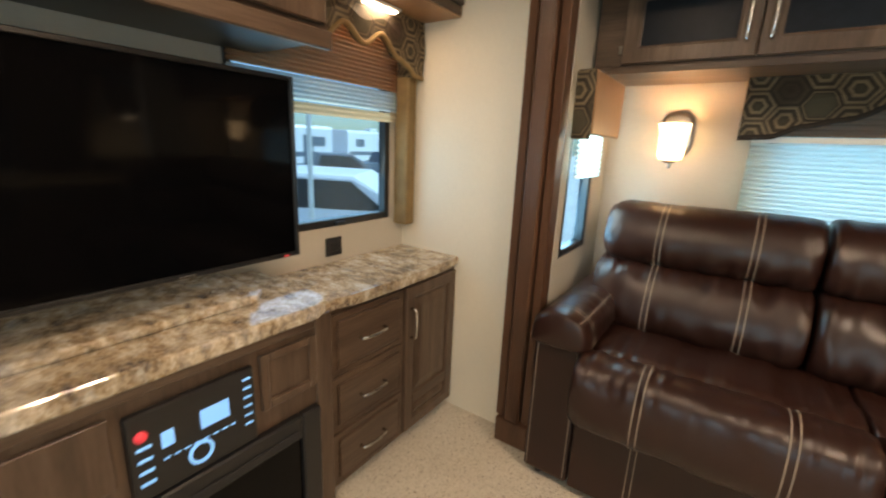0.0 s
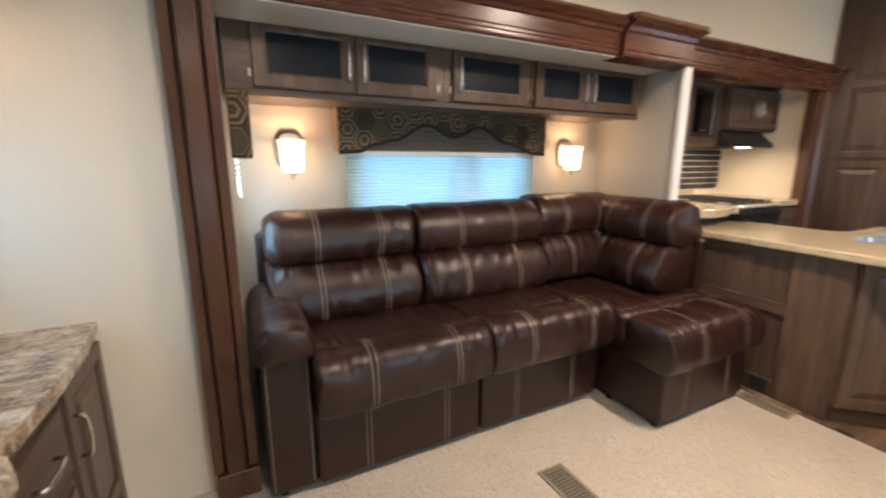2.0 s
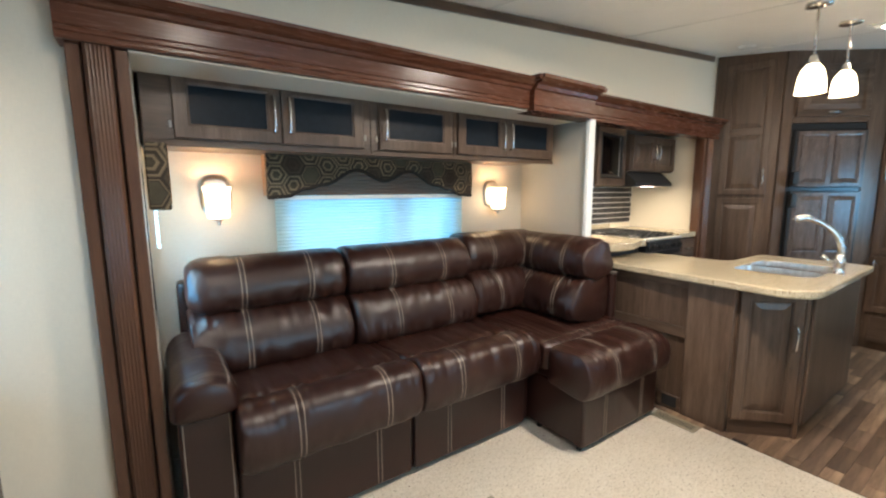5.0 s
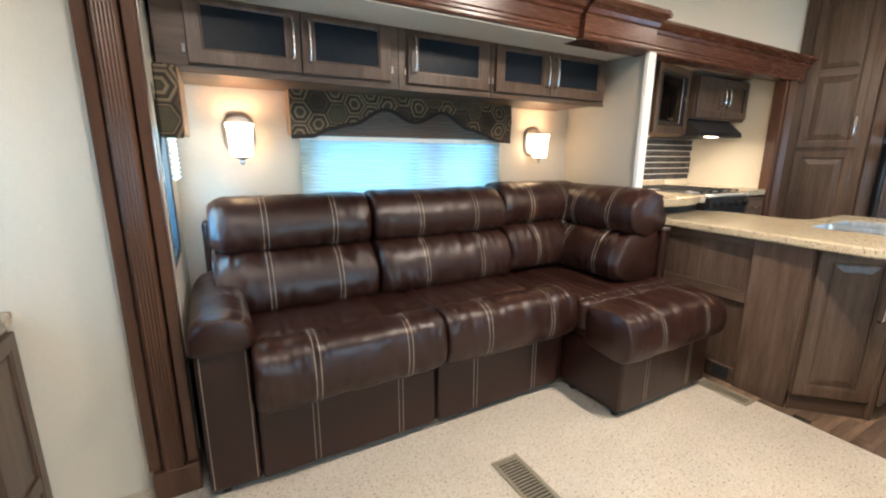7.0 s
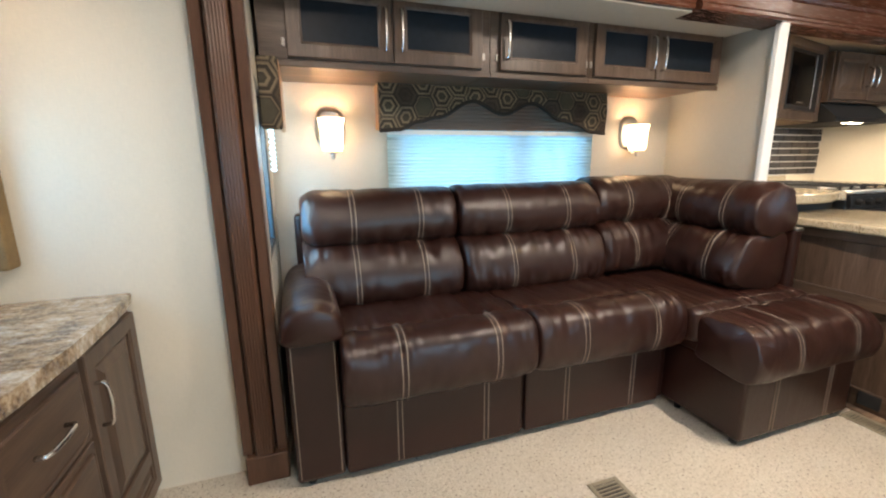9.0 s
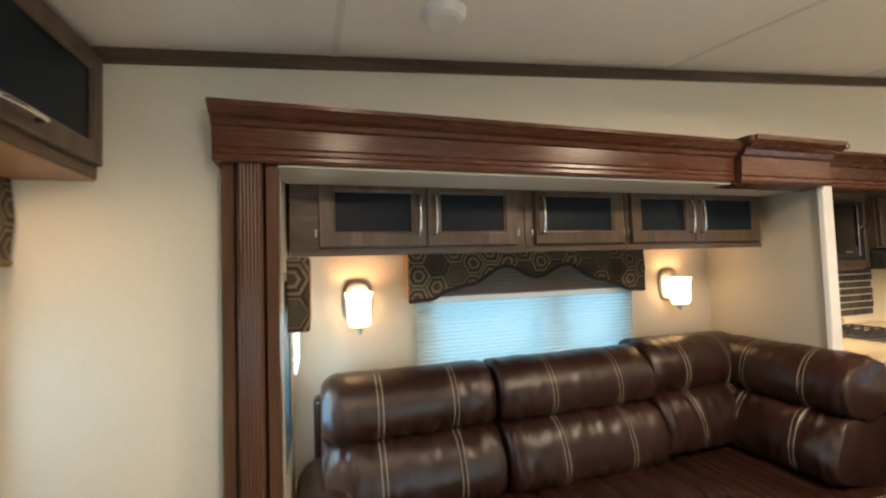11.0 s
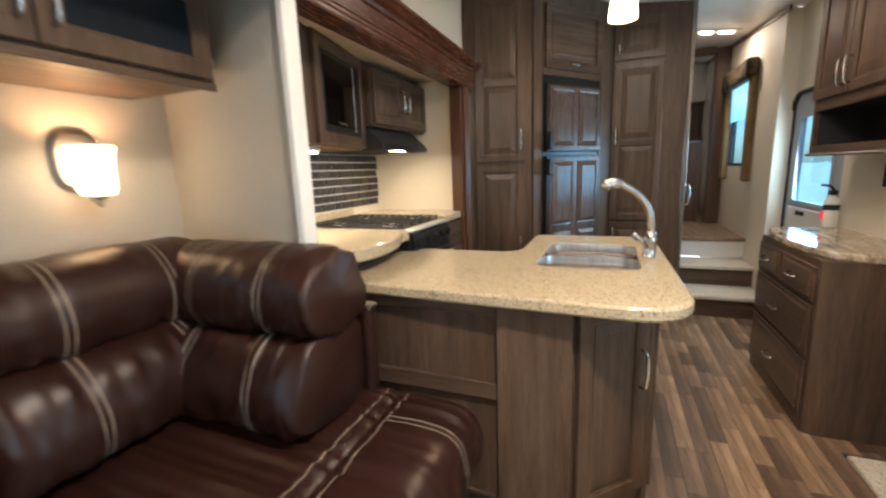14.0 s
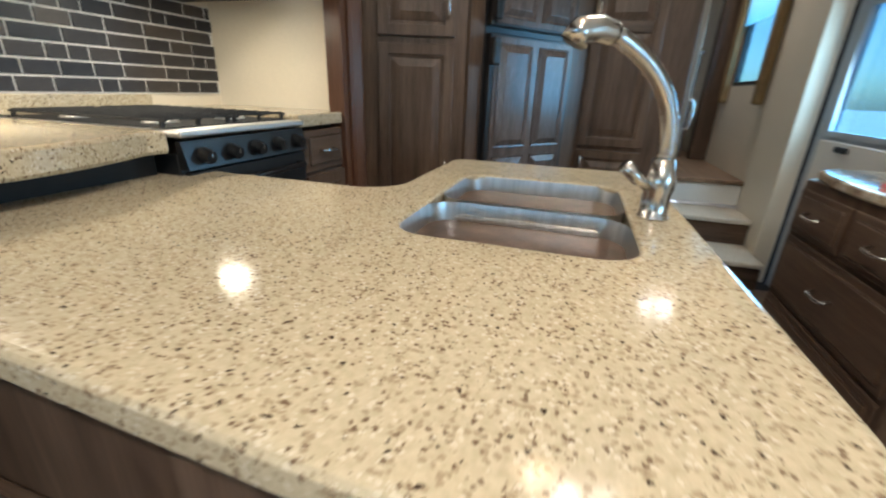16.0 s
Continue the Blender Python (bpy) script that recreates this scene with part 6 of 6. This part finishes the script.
def trailer(x, y, rot, length, tone):
    ob = thing("travel_trailer", "parked white travel trailer in the yard", "trailer", pose(x, y, -0.95, 0, 0, rot), group="trailers in the yard")
    part("body", prism([(-1.2, 0.55), (1.2, 0.55), (1.25, 1.0), (1.25, 3.0), (1.1, 3.2), (-1.1, 3.2), (-1.25, 3.0), (-1.25, 1.0)], "x", -length / 2, length / 2, 0.06, 2), white_paint, ob)
    part("stripe", box(-length / 2 + 0.2, length / 2 - 0.2, -1.262, -1.246, 1.2, 1.5, 0), tone, ob)
    for k in range(3):
        u = -length / 2 + 1.0 + k * (length - 2.6) / 2
        part("window", box(u, u + 1.0, -1.275, -1.25, 1.9, 2.5, 0.03), grey_paint, ob)
    part("door", box(length / 2 - 2.2, length / 2 - 1.5, -1.27, -1.25, 0.7, 2.6, 0.02), grey_paint, ob)
    for s in (-0.5, 0.5):
        part("wheel", cyl((s, -1.22, 0.36), (s, -1.0, 0.36), 0.36, n=20), rubber_black, ob)
    part("roof_unit", box(-0.5, 0.5, -0.35, 0.35, 3.2, 3.5, 0.08, 2), white_paint, ob)
    return ob


for i, (x, y) in enumerate(((-24, 18), (-27, 30), (-22, 41), (-30, 8), (-34, 52))):
    trailer(x, y, 90 + 12 * (i % 3) - 8, 7.5 + i % 2, grey_paint)


def pickup(x, y, rot, body):
    ob = thing("pickup_truck", "parked pickup truck in the yard", "truck", pose(x, y, -0.95, 0, 0, rot), group="trucks in the yard")
    part("body", prism([(-2.6, 0.45), (2.6, 0.45), (2.65, 0.95), (1.5, 1.15), (0.7, 1.75), (-0.7, 1.78), (-0.9, 1.2), (-2.65, 1.15)], "y", -0.9, 0.9, 0.07, 2), body, ob)
    part("side_window", prism([(1.2, 1.2), (0.65, 1.65), (-0.6, 1.68), (-0.7, 1.22)], "y", -0.915, -0.90), black_plastic, ob)
    part("side_window", prism([(1.2, 1.2), (0.65, 1.65), (-0.6, 1.68), (-0.7, 1.22)], "y", 0.90, 0.915), black_plastic, ob)
    for sx in (-1.7, 1.7):
        for sy in (-0.86, 0.66):
            part("wheel", cyl((sx, sy, 0.38), (sx, sy + 0.2, 0.38), 0.38, n=20), rubber_black, ob)
    return ob


pickup(-5.0, 6.6, 35, white_paint)
pickup(-13.5, 14.0, 60, grey_paint)
pickup(-15.5, 20.0, 75, grey_paint)
pickup(-12.0, 9.0, 60, white_paint)
yl = thing("yard_pole", "thin steel pole in the yard", "pole", (-3.2, 4.9, -0.95))
part("shaft", cyl((-3.2, 4.9, -0.95), (-3.2, 4.9, 3.5), 0.03), steel, yl)

# daylight in the window openings
lamp("window_daylight", "AREA", (1.43, 3.982, 1.275), (1.43, 0, 1.2), 1.6, 0.66, (0.60, 0.93, 1.0), 0.6)
lamp("window_daylight", "AREA", (2.10, 3.982, 1.275), (2.10, 0, 1.2), 1.1, 0.44, (0.60, 0.93, 1.0), 0.6)
lamp("window_daylight", "AREA", (0.392, 3.54, 1.2), (3, 3.7, 0.95), 6.0, 0.32, COOL, 0.62)
lamp("window_daylight", "AREA", (-0.445, 2.81, 1.2), (3, 2.6, 0.6), 2.0, 0.74, COOL, 0.5)
lamp("window_daylight", "AREA", (7.0, 1.005, 1.7), (7.0, 3, 1.5), 4.0, 0.7, COOL, 0.8)
lamp("door_daylight", "AREA", (5.53, 0.90, 1.31), (5.3, 2.6, 1.2), 11.0, 0.6, COOL, 0.6)
lamp("dining_daylight", "AREA", (1.8, -0.42, 1.25), (1.6, 1.0, 0.05), 23, 1.7, COOL, 0.65)

# ---- pieces: floor planks and wall tiles ----
random.seed(5)
MESH = {}


def piece(name, parent, m, size, material, bevel):
    """One cheap bevelled block, its mesh shared with all of its size."""
    if (name, size) not in MESH:
        a, b, c = (k / 2 for k in size)
        e = bevel
        bm = loft([[(x * sx, y * sy, z) for x, y in ((-1, -1), (1, -1), (1, 1), (-1, 1))] for sx, sy, z in ((a, b, -c), (a, b, c - e), (a - e, b - e, c))], False, True)
        MESH[(name, size)] = finish(name, bm, material)
    ob = new(name, MESH[(name, size)])
    ob.parent = parent
    ob.matrix_world = m
    return ob


rows = 20
y0, wd_ = 0.952, 0.076
for r in range(rows + 11):
    y = y0 + (r + 0.5) * wd_
    if y > 3.2:
        break
    x = 3.056 - random.random() * 0.5
    while x < 5.82:
        ln = random.choice((0.20, 0.30, 0.42, 0.54))
        a, b = max(x, 3.056), min(x + ln, 5.82)
        if y < 1.25:
            a = max(a, 3.975)
        if b - a > 0.04 and not (y > 2.3 and a > 4.9):
            piece("plank", vinyl, Matrix.Translation(((a + b) / 2, y, -0.0035)), (round(b - a - 0.0015, 2), wd_ - 0.0012, 0.007), plank_mat, 0.0008)
        x += ln

spl = solid("backsplash", box(SX1 + 0.037, KX1 - 0.001, BACK - 0.006, BACK - 0.0005, 1.093, 1.452, 0), grout, "slate brick-tile backsplash with pale grout", "backsplash")
tile_h, gap = 0.0440, 0.0070
for r in range(7):
    z = 1.096 + (r + 0.5) * (tile_h + gap)
    if z + tile_h / 2 > 1.452:
        break
    x = SX1 + 0.04 - random.random() * 0.08
    while x < KX1 - 0.004:
        ln = random.choice((0.06, 0.10, 0.10, 0.14, 0.17))
        a, b = max(x, SX1 + 0.039), min(x + ln, KX1 - 0.003)
        if b - a > 0.015:
            piece("tile", spl, Matrix.Translation(((a + b) / 2, BACK - 0.008, z)) @ pose(0, 0, 0, 90), (round(b - a, 2), tile_h, 0.006), slate, 0.001)
        x += ln + gap
